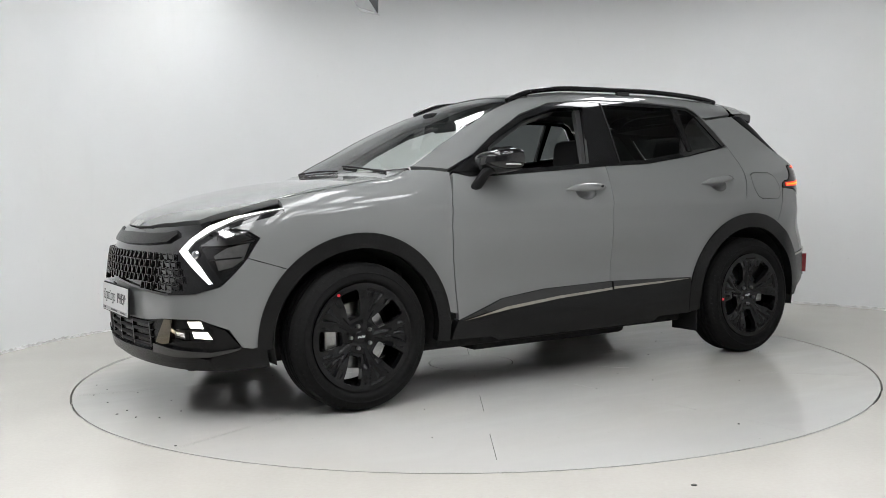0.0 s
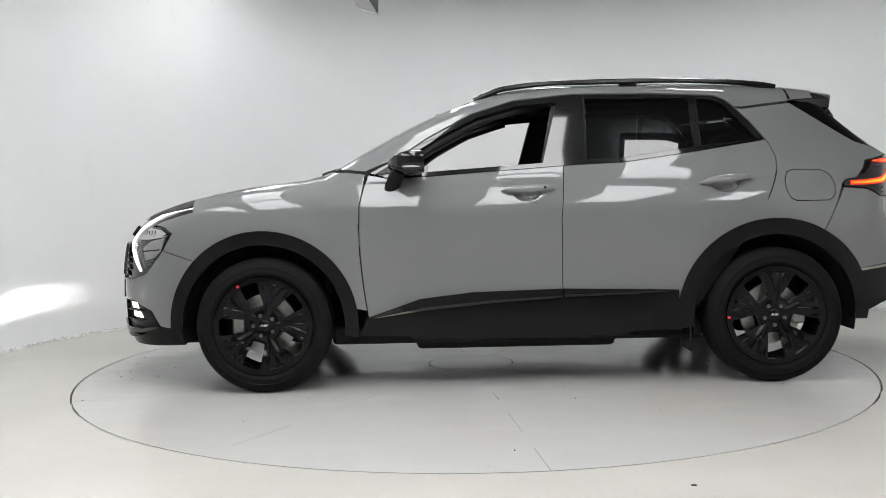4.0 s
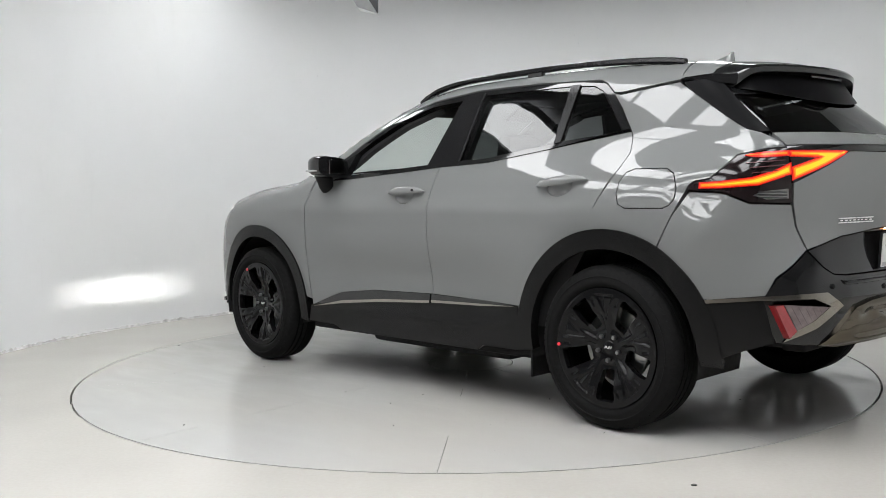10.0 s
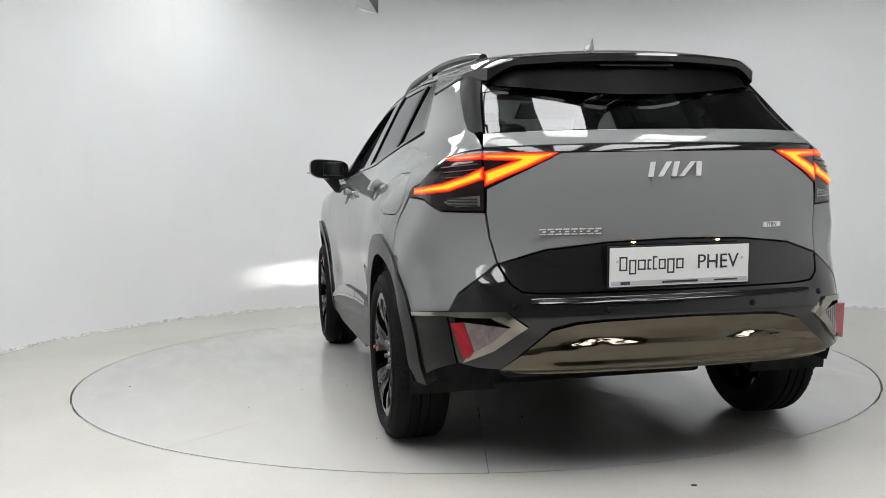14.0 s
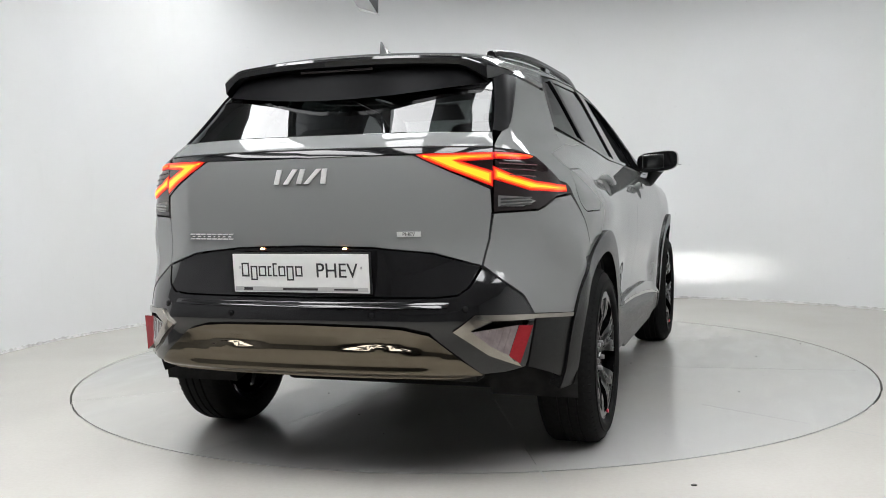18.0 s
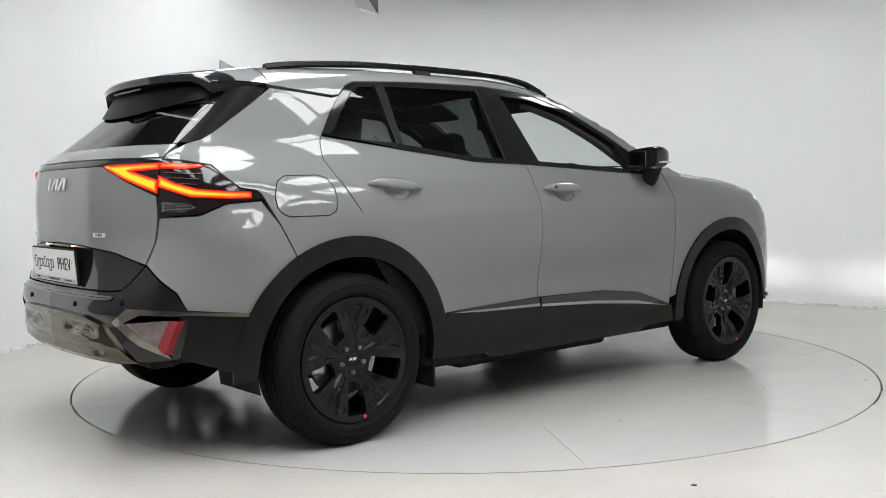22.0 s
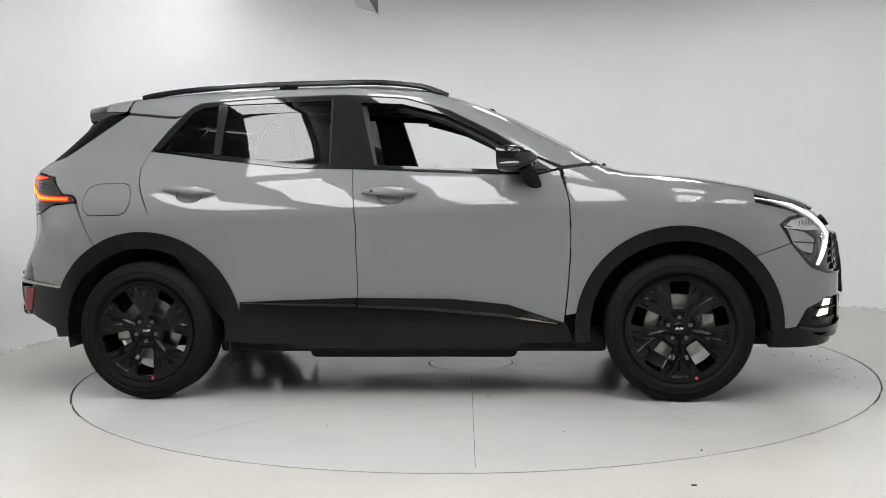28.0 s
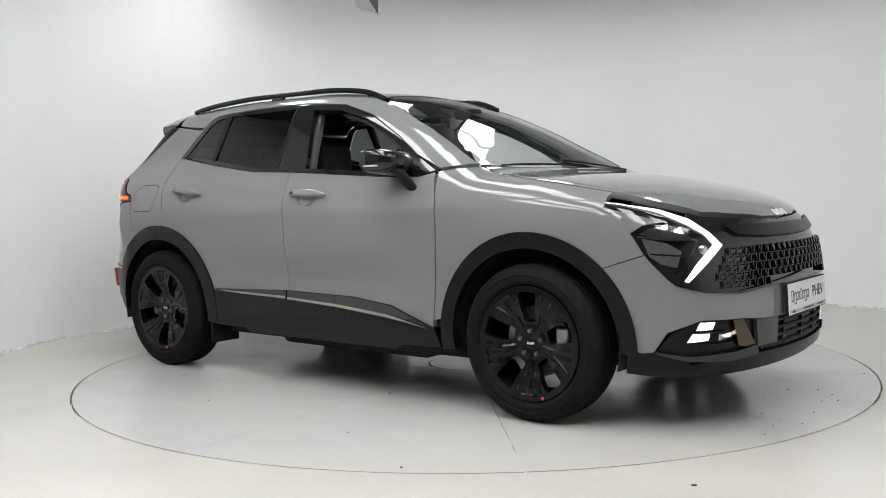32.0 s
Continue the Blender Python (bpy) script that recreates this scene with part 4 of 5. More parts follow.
def spoiler(car):
    """Roof spoiler: painted top over a black visor that overhangs the rear window."""
    def rear_x(y):
        return -1.905 + .142 * (abs(y) / .56) ** 2.0

    def top_z(x, y):
        return float(TOP(x)) - .115 * y * y - .050 * max(0, (abs(y) - .44) / .15) ** 2
    bm_top, bm_low, bm_under = bmesh.new(), bmesh.new(), bmesh.new()
    tops, lows, unders = [], [], []
    for i in range(37):
        y0 = -.612 + 1.224 * i / 36
        xr = rear_x(y0 * .92)
        at = lambda x: y0 * (1 - .09 * (x + 1.528) / (xr + 1.528))
        xg = min(-1.66, xr + .12)
        tops.append([bm_top.verts.new((x, at(x), top_z(x, at(x)))) for x in (-1.528 + (xg + 1.528) * k / 8 for k in range(9))] + [bm_top.verts.new((xg, at(xg), top_z(xg, at(xg)) - .012))])
        yr = at(xr)
        z = top_z(xr, yr)
        jy = at(-1.80) * .95
        jz = 1.388 + .17 * jy * jy
        joint = (back([(jy, jz)])[0][0] - .010, jy, jz)
        edge = max(0, (abs(y0) - .52) / .09)
        ring = ((-1.54, at(-1.54), top_z(-1.54, at(-1.54)) - .004), (xg + .005, at(xg), top_z(xg, at(xg)) - .003), (xr + .004, yr, z - .004), (xr - .004, yr, z - .014), (xr + .002, yr, z - .034 - .02 * edge), (xr + .04, yr, z - .042 - .03 * edge),
                joint, (-1.60, at(-1.60) * .97, 1.470 - .06 * y0 * y0))
        lows.append([bm_low.verts.new(p) for p in ring[:5]])
        unders.append([bm_under.verts.new(p) for p in ring[4:]])
    for rows, bm in ((tops, bm_top), (lows, bm_low), (unders, bm_under)):
        for a, b in zip(rows, rows[1:]):
            for k in range(len(a) - 1):
                bm.faces.new((a[k], a[k + 1], b[k + 1], b[k]))
        for row in (rows[0], rows[-1]):
            if bm is not bm_top:
                mid = bm.verts.new(sum((v.co for v in row), Vector()) / len(row))
                for k in range(len(row)):
                    bm.faces.new((row[k], row[(k + 1) % len(row)], mid))
    part("spoiler_top", bm_top, PAINT, car, "grey roof spoiler top", smooth=True)
    low = part("spoiler", bm_low, GLOSS, car, "gloss black roof spoiler", smooth=True)
    part("spoiler_underside", bm_under, SPOILER, low, "matt black underside of the spoiler", smooth=True)
    part("brake_lamp", box((.012, .30, .012), (-1.880, 0, 1.502), .003), SMOKE, low, "unlit high brake lamp")


def fin(car):
    bm = bmesh.new()
    rows = []
    for t, (h, w) in ((0, (.004, .004)), (.25, (.020, .018)), (.5, (.030, .022)), (.75, (.044, .020)), (.92, (.060, .012)), (1.0, (.062, .006))):
        x = -1.28 - .155 * t
        z = float(TOP(x))
        rows.append([bm.verts.new((x, a * w, z + b * h - .004)) for a, b in ((-1, 0), (-.7, .5), (-.15, 1), (.15, 1), (.7, .5), (1, 0))])
    for a, b in zip(rows, rows[1:]):
        for k in range(5):
            bm.faces.new((a[k], a[k + 1], b[k + 1], b[k]))
    bm.faces.new(rows[-1])
    part("aerial_fin", bm, PAINT, car, "grey shark-fin aerial", smooth=True)


def bars(name, widths, gap, height, mat, parent, m, lean=0.0, stroke=None):
    """A row of plain upright bars, centred."""
    total = sum(widths) + gap * (len(widths) - 1)
    x = -total / 2
    for w in widths:
        part(name, prism([(x, -height / 2), (x + w, -height / 2), (x + w + lean, height / 2), (x + lean, height / 2)], .003), mat, parent, at=m)
        x += w + gap


def plate(car, m, wide=.525, tall=.136):
    """Show plate with a word in bars and a word in letters; m faces +z of the plate outward."""
    e = new("show_plate")
    e.parent = car
    e.matrix_basis = m
    tagged(e, "white dealer show plate in a dark holder")
    part("plate_holder", box((wide + .012, tall + .012, .010), (0, 0, -.006), .003), DARK, e)
    part("plate_sheet", box((wide, tall, .005), (0, 0, .001), .0015), WHITE, e, "white plate with dark lettering")
    m0 = Matrix.Translation((0, 0, .0036))
    for x0, w, h, dy in ((-.228, .030, .050, .012), (-.192, .027, .052, .000), (-.160, .030, .037, .007), (-.124, .015, .037, .007), (-.104, .017, .048, .012), (-.082, .027, .037, .007), (-.050, .028, .052, .000), (-.016, .028, .037, .007)):
        bm = box((w, .0055, .001), (x0 + w / 2, dy + h / 2 - .003, 0))
        box((w, .0055, .001), (x0 + w / 2, dy - h / 2 + .003, 0), 0, bm)
        box((.0055, h - .011, .001), (x0 + .003, dy, 0), 0, bm)
        if w > .02:
            box((.0055, h - .011, .001), (x0 + w - .003, dy, 0), 0, bm)
        part("word_bar", bm, INK, e, at=m0)
    lettering("word", "PHEV", .072, INK, e, m0 @ Matrix.Translation((.142, .008, 0)) @ Matrix.Diagonal((.95, 1, 1, 1)))
    part("foot_strip", box((wide - .01, .016, .0008), (0, -tall / 2 + .012, 0)), GREYINK, e, at=m0)
    part("word_bar", box((.135, .008, .001), (0, -tall / 2 + .012, .0006)), INK, e, at=m0)
    part("word_bar", box((.09, .006, .001), (.175, -tall / 2 + .012, .0006)), INK, e, at=m0)
    part("word_bar", box((.035, .010, .001), (-.205, -tall / 2 + .012, .0006)), INK, e, at=m0)
    for sx in (-1, 1):
        part("plate_screw", lathe([(.001, .002), (.004, .0018), (.005, 0)], 10), GREYINK, e, at=m0 @ Matrix.Translation((sx * .235, .02, 0)))


def emblem(car, m, wide=.21):
    """Maker's mark as plain slanted bars."""
    k = wide / .21
    for shape in [[(x, -.026), (x + .019, -.026), (x + .019 + lean, .026), (x + lean, .026)] for x, lean in ((-.105, .012), (-.068, .036), (-.018, .016), (.012, .048), (.076, .006))]:
        part("emblem", prism([(x * k, y * k) for x, y in shape], .005), SILVER, car, at=m)


def outward(y, z, view, off=0.0, lean=0.0):
    """A frame on the skin with x across the car, y up and z outwards."""
    s = 1 if view == "nose" else -1
    p, n = landed(flat([(s * 2.2, y, z)], view), view)
    p, n = Vector(p[0]), Vector(n[0])
    across_ = Vector((0, s, 0))
    across_ = (across_ - n * across_.dot(n)).normalized()
    up = n.cross(across_)
    m = Matrix((across_, up, n)).transposed().to_4x4()
    m.translation = p + n * off
    return m


def fittings(car):
    for cx, cz in CUPS:
        for s in (-1, 1):
            handle(car, cx, cz, s)
    for s in (-1, 1):
        mirror(car, s)
    rails(car)
    spoiler(car)
    fin(car)
    plate(car, Matrix.Translation((-2.232, 0, .762)) @ pose(0, 0, 0, 90, 0, -90) @ pose(0, 0, 0, 4))
    plate(car, Matrix.Translation((2.268, 0, .532)) @ pose(0, 0, 0, 90, 0, 90) @ pose(0, 0, 0, -3))
    emblem(car, outward(0, 1.098, "tail", .001))
    m = outward(.393, .889, "tail", .001)
    for dy, lean in ((.0085, 0), (0, 1), (-.0085, 0)):
        bars("name_bar", [.023, .022, .024, .022, .022, .024, .022, .020] if not lean else [.012, .014, .006, .014, .006, .008, .012, .012], .005 if not lean else .0155, .0045, SILVER, car, m @ Matrix.Translation((0, dy, 0)), .002)
    m = outward(-.398, .893, "tail", .001)
    part("badge", box((.083, .018, .003), (0, 0, .001), .001), SILVER, car, "small silver drive badge", at=m)
    lettering("badge_word", "PHEV", .019, INK, car, m @ Matrix.Translation((0, 0, .003)), depth=.0006)
    for y in (.16, -.16):
        part("plate_lamp", box((.014, .006, .008), (0, 0, 0), .002), PLATEGLOW, car, "small warm plate lamp", at=outward(y, .846, "tail", .003))
    for y in (.60, .26, -.26, -.60):
        part("parking_sensor", lathe([(.001, .004), (.009, .003), (.011, -.002)], 16), CLAD, car, at=outward(y, .620 if abs(y) < .5 else .640, "tail", .001))
    # belt line trim, roof seam, tail seams
    panel("belt_trim", [(.70, 1.121), (.453, 1.127), (-.253, 1.169), (-.573, 1.182), (-.947, 1.230), (-1.338, 1.291), (-.947, 1.219), (-.573, 1.171), (-.253, 1.158), (.453, 1.116), (.69, 1.113)], "side", GLOSS, car, "gloss black belt strip", off=.004, gap=0, rim=.01, step=.03)
    panel("pillar_joint", [(-.392, 1.535), (-.384, 1.535), (-.368, 1.184), (-.376, 1.184)], "side", DARK, car, off=.0005, gap=0, rim=.004, step=.02)
    panel("window_bar", [(-1.004, 1.520), (-.953, 1.520), (-.957, 1.246), (-.992, 1.250)], "side", CLAD, car, "matt black window bar", off=.001, gap=0, rim=.006, step=.03)
    panel("mirror_base", [(.505, 1.262), (.535, 1.140), (.74, 1.135), (.64, 1.195)], "side", CLAD, car, "matt black mirror corner", off=.001, gap=0, rim=.006, step=.03)
    for y0, y1, x0, x1 in ((-.60, .05, 1.00, 1.045), (.0, .62, .985, 1.04)):
        pts = []
        for i in range(9):
            y = y0 + (y1 - y0) * i / 8
            x = x0 + (x1 - x0) * i / 8
            p, n = landed(np.array([(x, y)]), "top")
            pts.append(tuple(p[0] + n[0] * .005))
        part("wiper", tube(pts, .0055, 6), DARK, car, "black windscreen wiper")
    panel("cowl", across([(1.115, 0), (1.08, .45), (.99, .70), (.955, .700), (1.02, .45), (1.06, 0)]), "top", DARK, car, "matt black cowl below the windscreen", off=-.006, gap=0, both=False)
    part("tow_bracket", box((.10, .24, .030), (-2.02, .47, .385), .008), SHADE, car)
    part("tow_bracket", box((.10, .24, .030), (-2.02, -.47, .385), .008), SHADE, car)
    part("rear_skid", box((.12, .70, .018), (-2.06, 0, .395), .006), CLAD, car)


def face(car):
    """Grille mesh, bars, lamps and lower intake."""
    emblem(car, outward(0, .905, "nose", .006) , .15)
    # upper bar under the bonnet edge
    N = lambda y, z: (2.24 - .24 * y * y - .42 * y ** 6, y, z)
    nose = lambda rows: [N(y, z) for y, z in rows]
    panel("grille_bar", across(nose([(0, .812), (.30, .816), (.52, .830), (.575, .864), (.562, .882), (.48, .870), (.30, .866), (0, .868)])), "nose", CLAD, car, "satin dark grille bar", both=False, off=.003, gap=0, rim=.02, step=.03)
    panel("grille_edge", across(nose([(0, .632), (.356, .602), (.548, .586), (.709, .598), (.78, .626), (.715, .606), (.548, .596), (.356, .612), (0, .642)])), "nose", GLOSS, car, both=False, off=.006, gap=0, rim=.012, step=.03)
    # woven mesh of open cells
    for r in range(5):
        z = .626 + .0345 * r
        for c in range(-15, 16):
            y = .0545 * (c + (.5 if r % 2 else 0))
            if abs(y) > .735 - .85 * (z - .63) or z - .016 < np.interp(abs(y), [0, .19, .366, .424, .70, .77], [.640, .636, .610, .588, .607, .64]):
                continue
            fade = 1 - float(smooth(.36, .60, abs(y)))
            m = outward(y, z, "nose", -.008 + .004 * (1 - fade))
            w, h, t, d = .050, .032, .0075, .006 + .020 * fade
            bm = bmesh.new()
            for sx in (-1, 1):
                box((t, h, d), (sx * (w / 2 - t / 2), 0, d / 2), .0015, bm, Matrix.Rotation(radians(16 * sx), 4, "Z"), 1)
            box((w, t * .7, d * .8), (0, h / 2 - t / 2, d * .4), .0012, bm, Matrix.Rotation(radians(-18), 4, "X"), 1)
            box((w * .62, h * .60, .004), (0, -.003, .003), .001, bm, Matrix.Rotation(radians(14), 4, "X"), 1)
            part("mesh_cell", bm, GLOSS, car, at=m)
    head = [(1.830, .852, .842), (1.868, .815, .872), (1.945, .742, .886), (2.040, .690, .812), (1.985, .782, .660), (1.955, .800, .668), (1.897, .829, .730)]
    panel("headlamp_reflector", [(1.845, .848, .842), (1.868, .815, .866), (1.945, .745, .880), (2.025, .705, .822), (1.95, .79, .812)], "nose", CHROME, car, "bright upper headlamp reflector", off=-.003, gap=.002, step=.02, rim=.004)
    panel("headlamp_bowl", [(1.855, .846, .828), (1.95, .79, .805), (1.995, .752, .770), (1.985, .775, .70), (1.93, .812, .715), (1.885, .834, .75)], "nose", STEEL, car, "steel-grey headlamp bowl", off=-.0035, gap=.002, step=.02, rim=.004)
    panel("headlamp_shelf", [(1.838, .850, .836), (1.95, .780, .822), (2.035, .700, .820), (2.035, .702, .813), (1.95, .784, .814), (1.842, .849, .829)], "nose", CHROME, car, "bright shelf in the headlamp", off=.0, gap=0, step=.02, rim=.004)
    panel("headlamp_shelf", [(1.890, .832, .764), (2.02, .742, .752), (2.02, .744, .745), (1.895, .830, .756)], "nose", DARK, car, off=-.001, gap=0, step=.02, rim=.004)
    for k in range(6):
        y0 = .735 + .016 * k
        panel("headlamp_rib", [(2.24 - .24 * y0 ** 2 - .42 * y0 ** 6 - .02, y0, .838), (2.22 - .24 * y0 ** 2 - .42 * y0 ** 6, y0 + .004, .838), (2.22 - .24 * y0 ** 2 - .42 * y0 ** 6, y0 + .004, .862), (2.22 - .24 * y0 ** 2 - .42 * y0 ** 6, y0, .862)], "nose", BOWL, car, off=-.001, gap=0, step=.02, rim=.002)
    panel("headlamp_lens", head, "nose", LENS, car, "clear headlamp lens", off=.001, gap=0, step=.03, rim=.004)
    for s in (-1, 1):
        m = outward(s * .80, .775, "nose", -.002)
        part("headlamp_projector", lathe([(.001, .006), (.012, .005), (.019, .001), (.021, -.006)], 24), CHROME, car, at=m, smooth=True)
    # slotted emitters added beside the fog lamps to cast their patch on the wall
    for s in (-1, 1):
        box_ = bmesh.new()
        for dy in (-1, 1):
            box((.16, .004, .040), (-.08, dy * .052, 0), 0, box_)
        for dz in (-1, 1):
            box((.16, .108, .010), (-.08, 0, dz * .0145), 0, box_)
        box((.006, .12, .045), (-.163, 0, 0), 0, box_)
        m = pose(2.118, s * .605, .408, 0, 4.2, s * 6)
        pocket = part("beam_housing", box_, DARK, car, "dark slotted housing added to shape the extra beam", at=m)
        part("extra_beam", box((.004, .096, .011), (-.155, 0, 0)), BEAMGLOW, pocket, "extra emitter added to throw the fog lamp light on the wall")
    panel("fog_lamp", [(2.063, .721, .473), (2.107, .664, .471), (2.096, .676, .441), (2.05, .732, .439)], "nose", FOGGLOW, car, "glowing fog lamp", off=-.006, gap=.001, step=.02, rim=.006)
    panel("fog_lamp", [(2.04, .740, .428), (2.092, .683, .427), (2.084, .690, .396), (2.018, .756, .390)], "nose", FOGGLOW, car, off=-.006, gap=.001, step=.02, rim=.006)
    for z in (.434, .384):
        panel("fog_shelf", [(2.018, .760, z), (2.13, .628, z), (2.13, .628, z - .006), (2.018, .760, z - .006)], "nose", CLAD, car, off=.004, gap=0, step=.03, rim=.012)
    fin_ = nose([(.534, .476), (.588, .478), (.556, .366), (.446, .350)])
    panel("bumper_fin", fin_, "nose", BRONZE, car, "dark chrome bumper fin", off=.004, gap=0, rim=.03, step=.03)
    panel("bumper_blade", [(1.899, .82, .356), (2.017, .751, .336)] + nose([(.60, .342), (.448, .360), (.438, .318), (.60, .308)]) + [(2.016, .749, .315), (1.917, .811, .343)], "nose", GLOSS, car, "gloss black bumper blade", off=.014, gap=0, rim=.03, step=.03)
    for z in (.335, .370, .405, .440):
        panel("intake_slat", across(nose([(0, z), (.40, z), (.42, z + .012), (0, z + .012)])), "nose", DARK, car, "black intake slat", both=False, off=.0, gap=0, rim=.02, step=.05)
    for y in (-.40, -.2, 0, .2, .40):
        part("intake_post", box((.012, .12, .012), (0, 0, 0), .002), GLOSS, car, at=outward(y, .39, "nose", -.006))
    panel("radar_cover", nose([(.285, .350), (.435, .352), (.455, .464), (.285, .464)]), "nose", COVER, car, "plain dark grey radar cover", off=.006, gap=0, rim=.02, step=.03, both=False, side=-1)
    panel("bumper_lip", across(nose([(0, .272), (.45, .272), (.70, .286), (.75, .300), (.70, .312), (.45, .322), (0, .322)])), "nose", CLAD, car, "black plastic bumper lip", both=False, off=.010, gap=0, rim=.05, step=.04)


def seat(car, x, y, back=True):
    e = new("seat")
    e.parent = car
    e.matrix_basis = pose(x, y, .38)
    tagged(e, "black fabric car seat with headrest")
    part("seat_cushion", box((.52, .50, .20), (.05, 0, .12), .06), FABRIC, e, smooth=True)
    part("backrest", box((.16, .50, .62), (-.27, 0, .46), .06, turn=Matrix.Rotation(radians(-16), 4, "Y")), FABRIC, e, smooth=True)
    part("headrest", box((.11, .27, .18), (-.40, 0, .86), .045, turn=Matrix.Rotation(radians(-8), 4, "Y")), FABRIC, e, smooth=True)
    for s in (-1, 1):
        part("headrest_post", tube([(-.385, s * .07, .74), (-.395, s * .07, .84)], .007, 8), CHROME, e)


def cabin(car):
    """What shows through the windows."""
    for y in (-.37, .37):
        seat(car, .02, y)
        seat(car, -.82, y)
    part("centre_console", box((.95, .22, .34), (.42, 0, .52), .04), DARK, car)
    part("dashboard", box((.42, 1.38, .24), (.84, 0, .96), .07, turn=Matrix.Rotation(radians(8), 4, "Y")), DARK, car, "black dashboard", smooth=True)
    part("binnacle", box((.10, .62, .11), (.66, -.25, 1.085), .03), DARK, car)
    wheel_ = lathe([(.168 + .014 * math.cos(a), .014 * math.sin(a)) for a in (2 * math.pi * k / 8 for k in range(8))], 40, closed=True)
    m = pose(.50, -.37, 1.02, 0, -66, 0)
    part("steering_wheel", wheel_, FABRIC, car, "black steering wheel", smooth=True, at=m)
    part("steering_boss", box((.11, .30, .03), (0, 0, -.01), .012), DARK, car, at=m)
    part("interior_mirror", box((.03, .23, .065), (.30, 0, 1.425), .012), DARK, car, "black interior mirror", smooth=True)
    part("camera_housing", box((.13, .12, .06), (.36, 0, 1.475), .02), DARK, car, smooth=True)
    part("load_cover", box((.55, 1.15, .02), (-1.62, 0, 1.10), .006), FABRIC, car)
    part("rear_shelf_back", box((.04, 1.2, .5), (-1.28, 0, .86), .02), FABRIC, car)
    panel("headlining", across([(.06, 0), (.08, .46)] + [(-.3, .53), (-.9, .52), (-1.5, .49)] + [(-1.5, 0)]), "top", LINER, car, "dark grey headlining", off=-.045, gap=0, both=False, rim=.002, step=.1)
    panel("door_trim", [(.74, 1.10), (.78, .95), (.78, .45), (-.22, .40), (-.95, .40), (-1.30, .90), (-1.30, 1.24), (-.947, 1.205), (-.573, 1.160), (-.253, 1.146), (.453, 1.105)], "side", DARK, car, off=-.050, gap=0, rim=.002, step=.1)
    panel("pillar_lining", [(-.385, 1.52), (-.215, 1.52), (-.125, 1.15), (-.37, 1.15)], "side", LINER, car, off=-.045, gap=0, rim=.03, step=.08)
    panel("pillar_lining", [(.80, 1.14), (.62, 1.23), (.45, 1.33), (.22, 1.455), (-.02, 1.525), (-.05, 1.50), (.20, 1.42), (.42, 1.30), (.55, 1.21), (.72, 1.12)], "side", LINER, car, off=-.040, gap=0, rim=.03, step=.06)
    panel("rear_side_lining", [(-1.0, 1.26), (-1.35, 1.27), (-1.25, 1.42), (-1.60, 1.45), (-1.85, 1.25), (-1.85, .95), (-1.0, .95)], "side", LINER, car, off=-.06, gap=0, rim=.002, step=.1)
    for s in (-1, 1):
        part("sun_visor", box((.16, .40, .02), (.10, s * .33, 1.50), .008, turn=Matrix.Rotation(radians(28), 4, "Y")), LINER, car)
    part("bulkhead", box((.04, 1.4, .55), (1.02, 0, .70), .01), SHADE, car)
    part("boot_floor", box((.85, 1.1, .04), (-1.70, 0, .66), .01), SHADE, car)


def hanging_box():
    """A tapered housing that hangs from the ceiling; the shade of one face is put in as a dark material."""
    e = tagged(new("ceiling_box"), "pale tapered metal housing hung from the ceiling", "ceiling fixture")
    low, high = [(-.82, 1.70, 2.47), (-.659, 1.60, 2.40), (-.673, 1.81, 2.45)], [(-1.0, 1.72, 2.774), (-.872, 1.62, 2.748), (-.666, 1.83, 2.79)]
    far = [(p[0], p[1] + .16, p[2]) for p in (low[0], low[2])], [(p[0], p[1] + .16, p[2]) for p in (high[0], high[2])]
    for name, face, mat in (("front_plate", (low[0], low[1], high[1], high[0]), BOXGREY), ("shaded_plate", (low[1], low[2], high[2], high[1]), DARK)):
        bm = bmesh.new()
        bm.faces.new([bm.verts.new(p) for p in face])
        back_ = bmesh.ops.extrude_face_region(bm, geom=bm.faces[:])
        bmesh.ops.translate(bm, verts=[v for v in back_["geom"] if isinstance(v, bmesh.types.BMVert)], vec=(0, .012, 0))
        bmesh.ops.recalc_face_normals(bm, faces=bm.faces[:])
        part(name, bm, mat, e)
    bm = bmesh.new()
    bm.faces.new([bm.verts.new(p) for p in (low[0], low[1], low[2], far[0][1], far[0][0])])
    part("base_plate", bm, WALL, e)
    part("drop_rod", box((.03, .03, HEIGHT - high[0][2] + .1), (high[1][0] - .05, high[1][1] + .1, (HEIGHT + high[0][2]) / 2)), BEAM, e)


def wall_foot():
    """Rough sealant bead where the wall meets the floor."""
    rng = random.Random(3)
    pts = wall_line()
    fine = []
    for a, b in zip(pts, pts[1:]):
        for k in range(8):
            fine.append((a[0] + (b[0] - a[0]) * k / 8, a[1] + (b[1] - a[1]) * k / 8))
    mid = Vector(WALL_MID)
    bm = bmesh.new()
    rows = []
    for x, y in fine:
        d = (mid - Vector((x, y))).normalized()
        w, h = .012 * rng.uniform(.6, 1.6), .016 * rng.uniform(.5, 1.5)
        rows.append([bm.verts.new((x - d.x * .01, y - d.y * .01, h)), bm.verts.new((x + d.x * w * .5, y + d.y * w * .5, h * .9)), bm.verts.new((x + d.x * w, y + d.y * w, 0))])
    for a, b in zip(rows, rows[1:]):
        for k in range(2):
            bm.faces.new((a[k], a[k + 1], b[k + 1], b[k]))
    tagged(part("trim", bm, BEAD), "rough white sealant bead along the wall's foot", "trim", kind="structure")


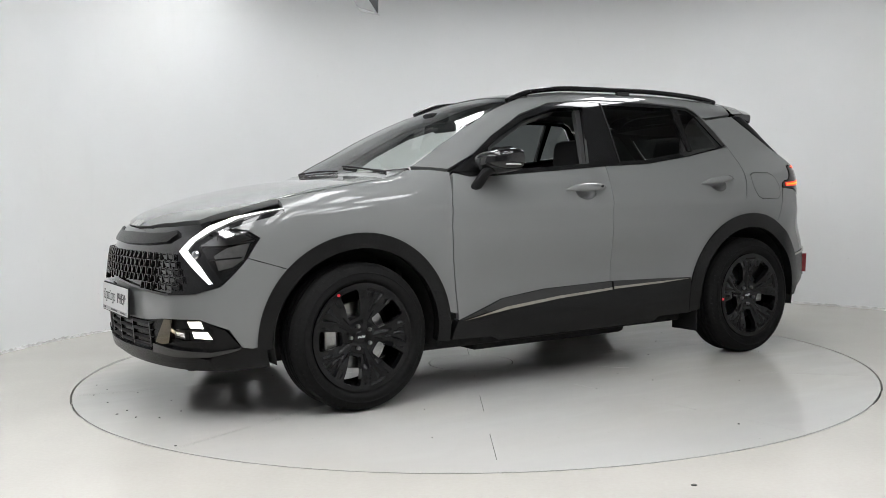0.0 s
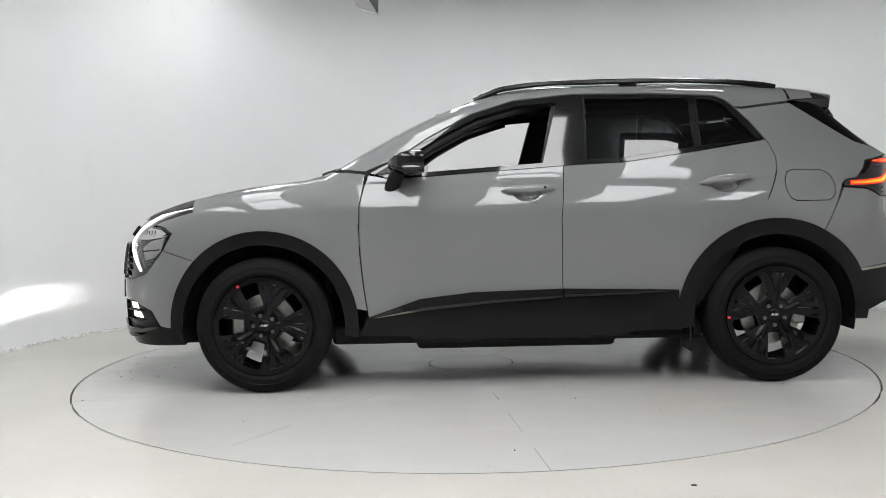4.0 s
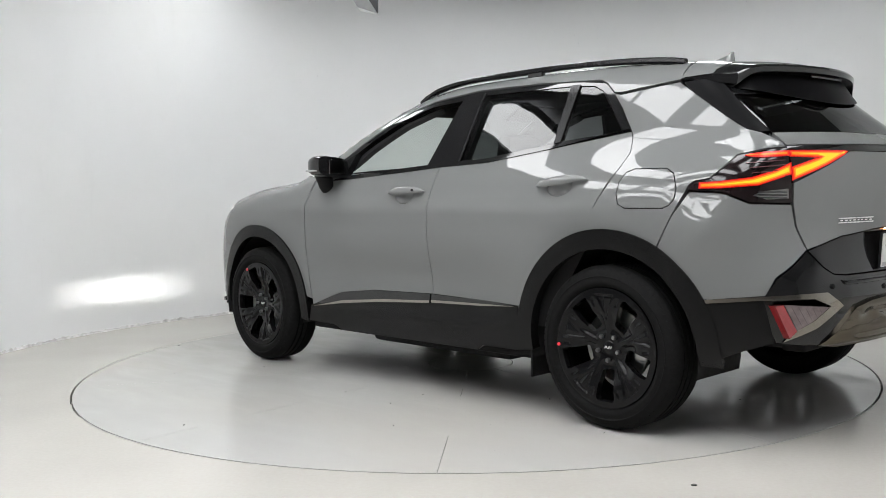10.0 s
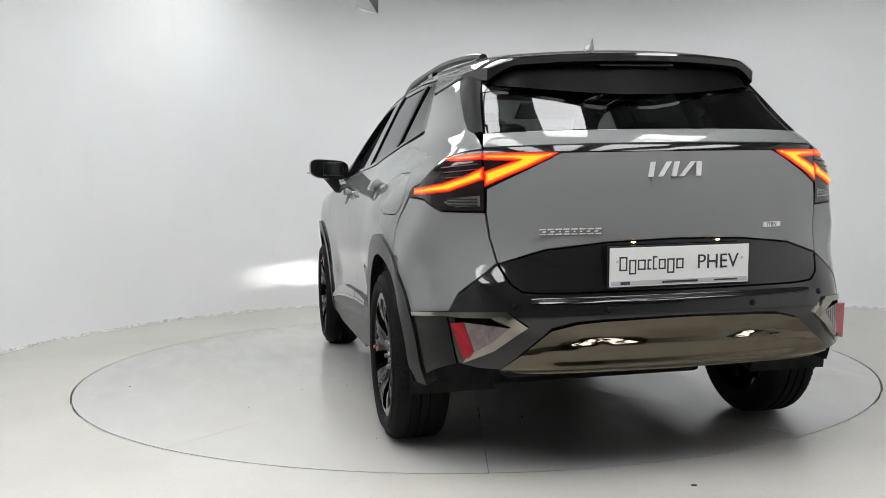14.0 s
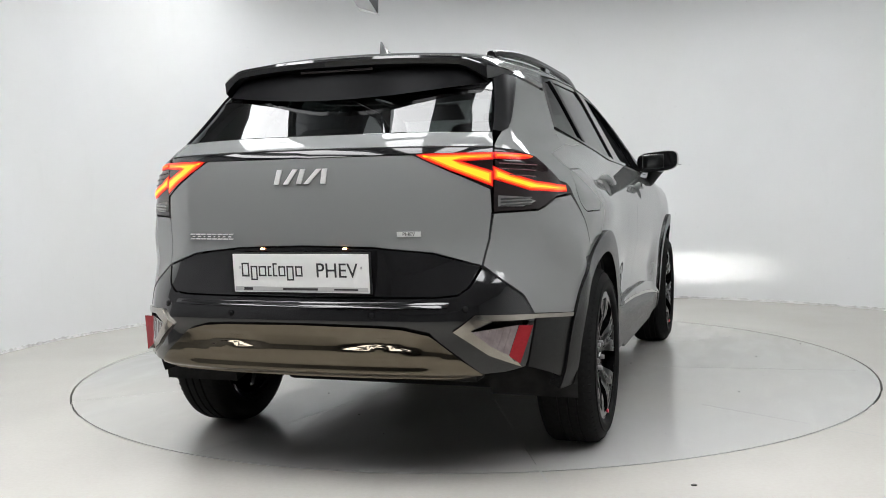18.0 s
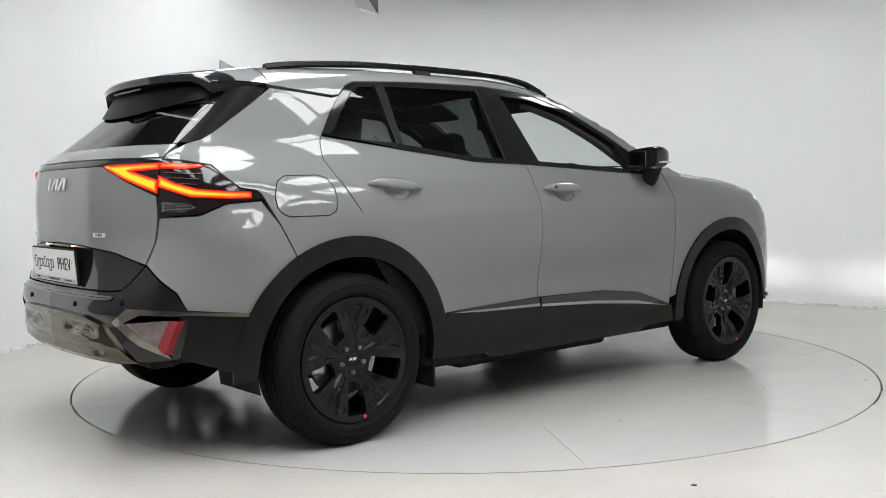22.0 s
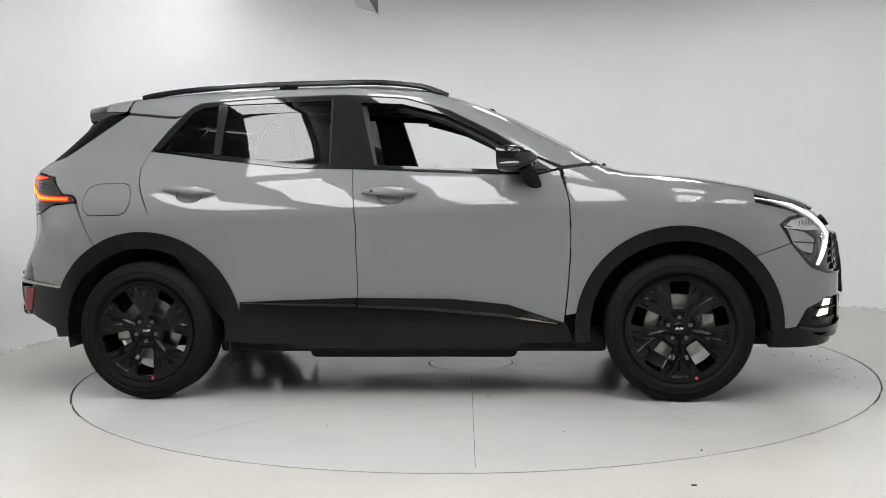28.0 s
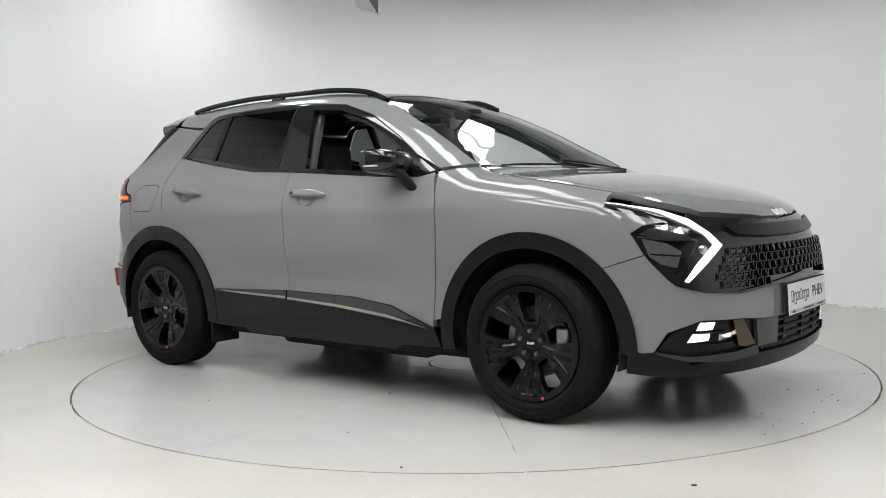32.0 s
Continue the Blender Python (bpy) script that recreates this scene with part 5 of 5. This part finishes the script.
def ring_sealant():
    """Sealant pressed into the joint round the deck, on the side where the floor is walked on."""
    bm = bmesh.new()
    rng = random.Random(11)
    rows = []
    for k in range(121):
        a = radians(214 + k * 112 / 120)
        inner = RING - .0075 - .002 * rng.random()
        rows.append([bm.verts.new((r * math.cos(a), r * math.sin(a), z)) for r, z in ((inner, -.0025), (RING + .002, .0006))])
    for a, b in zip(rows, rows[1:]):
        bm.faces.new((a[0], a[1], b[1], b[0]))
    tagged(part("joint_sealant", bm, SEALANT), "pale sealant in the joint round the turntable", "trim", kind="structure")


def patchwork(bm, place, rng, length, wide, cover):
    """Flat bits of filler along a joint; place(s) gives a point and direction at s."""
    s = 0.0
    while s < length:
        run = rng.uniform(.04, .30)
        if rng.random() < cover:
            p, d = place(s + run / 2)
            n = Vector((-d.y, d.x, 0))
            w = wide * rng.uniform(.8, 1.5)
            vs = [bm.verts.new(p + d * run / 2 * a + n * w * b + Vector((0, 0, .0004))) for a, b in ((-1, -1), (1, -1), (1, 1), (-1, 1))]
            bm.faces.new(vs)
        s += run * .96


CHIPS = [(2.04, .05), (2.10, -.43), (2.01, -.54), (2.03, .85), (1.80, -.04), (2.03, -.70), (2.04, .22), (2.10, .10), (1.95, .3), (2.08, -.2)]


def specks(deck):
    """Filler in the joints, small dark chips and marks on the floor and the deck."""
    rng = random.Random(7)
    for k in range(10):
        a = radians(59.5 + 36 * k)
        d = Vector((math.cos(a), math.sin(a), 0))
        bm = bmesh.new()
        patchwork(bm, lambda s: (d * (.27 + s), d), rng, RING - .34, .004, .42 if k % 3 else .22)
        tagged(part("joint_filler", bm, DECK, deck), kind="stuff")
    spots = [(r * math.cos(a), r * math.sin(a)) for r, a in ((rng.uniform(.9, 2.2), rng.uniform(0, 6.28)) for _ in range(26))] + CHIPS
    for x, y in spots:
        size = rng.uniform(.002, .0055)
        bm = prism([(size * math.cos(k) * rng.uniform(.6, 1.2), size * math.sin(k) * rng.uniform(.6, 1.2)) for k in range(6)], .003)
        part("chip", bm, SEAM, deck, at=Matrix.Translation((x, y, 0)))
    for x, y in ((.766, -2.433),):
        bm = prism([(.010 * math.cos(k) * rng.uniform(.6, 1.2), .010 * math.sin(k) * rng.uniform(.6, 1.2)) for k in range(6)], .004)
        tagged(part("floor_chip", bm, SEAM, at=Matrix.Translation((x, y, .0))), "tiny dark chip lying on the pale floor", "debris")


def motions():
    """The deck turns steadily under the car."""
    rows, carried = [], []
    for k in range(17):
        t = 2.0 * k
        a = TURN(t)
        rows.append((t, pose(0, 0, 0, 0, 0, a)))
        carried.append((t, pose(0, 0, 0, 0, 0, a) @ pose(*CAR_ON_DECK)))
    walk(deck, rows)
    walk(car, carried)


CAR_ON_DECK = (-.236, -.146, 0)
TURN = lambda t: 213.033 -7.8039 * t +0.001556 * t ** 2 -0.00004580 * t ** 3
studio()
for p in PANELS:
    light_panel(*p)
deck = turntable()
car = tagged(new("car"), "grey five-door crossover car with black cladding and black wheels", "car")
car_body(car)
tail_lamps(car)
wheels(car)
underside(car)
fittings(car)
face(car)
cabin(car)
hanging_box()
wall_foot()
ring_sealant()
specks(deck)
motions()
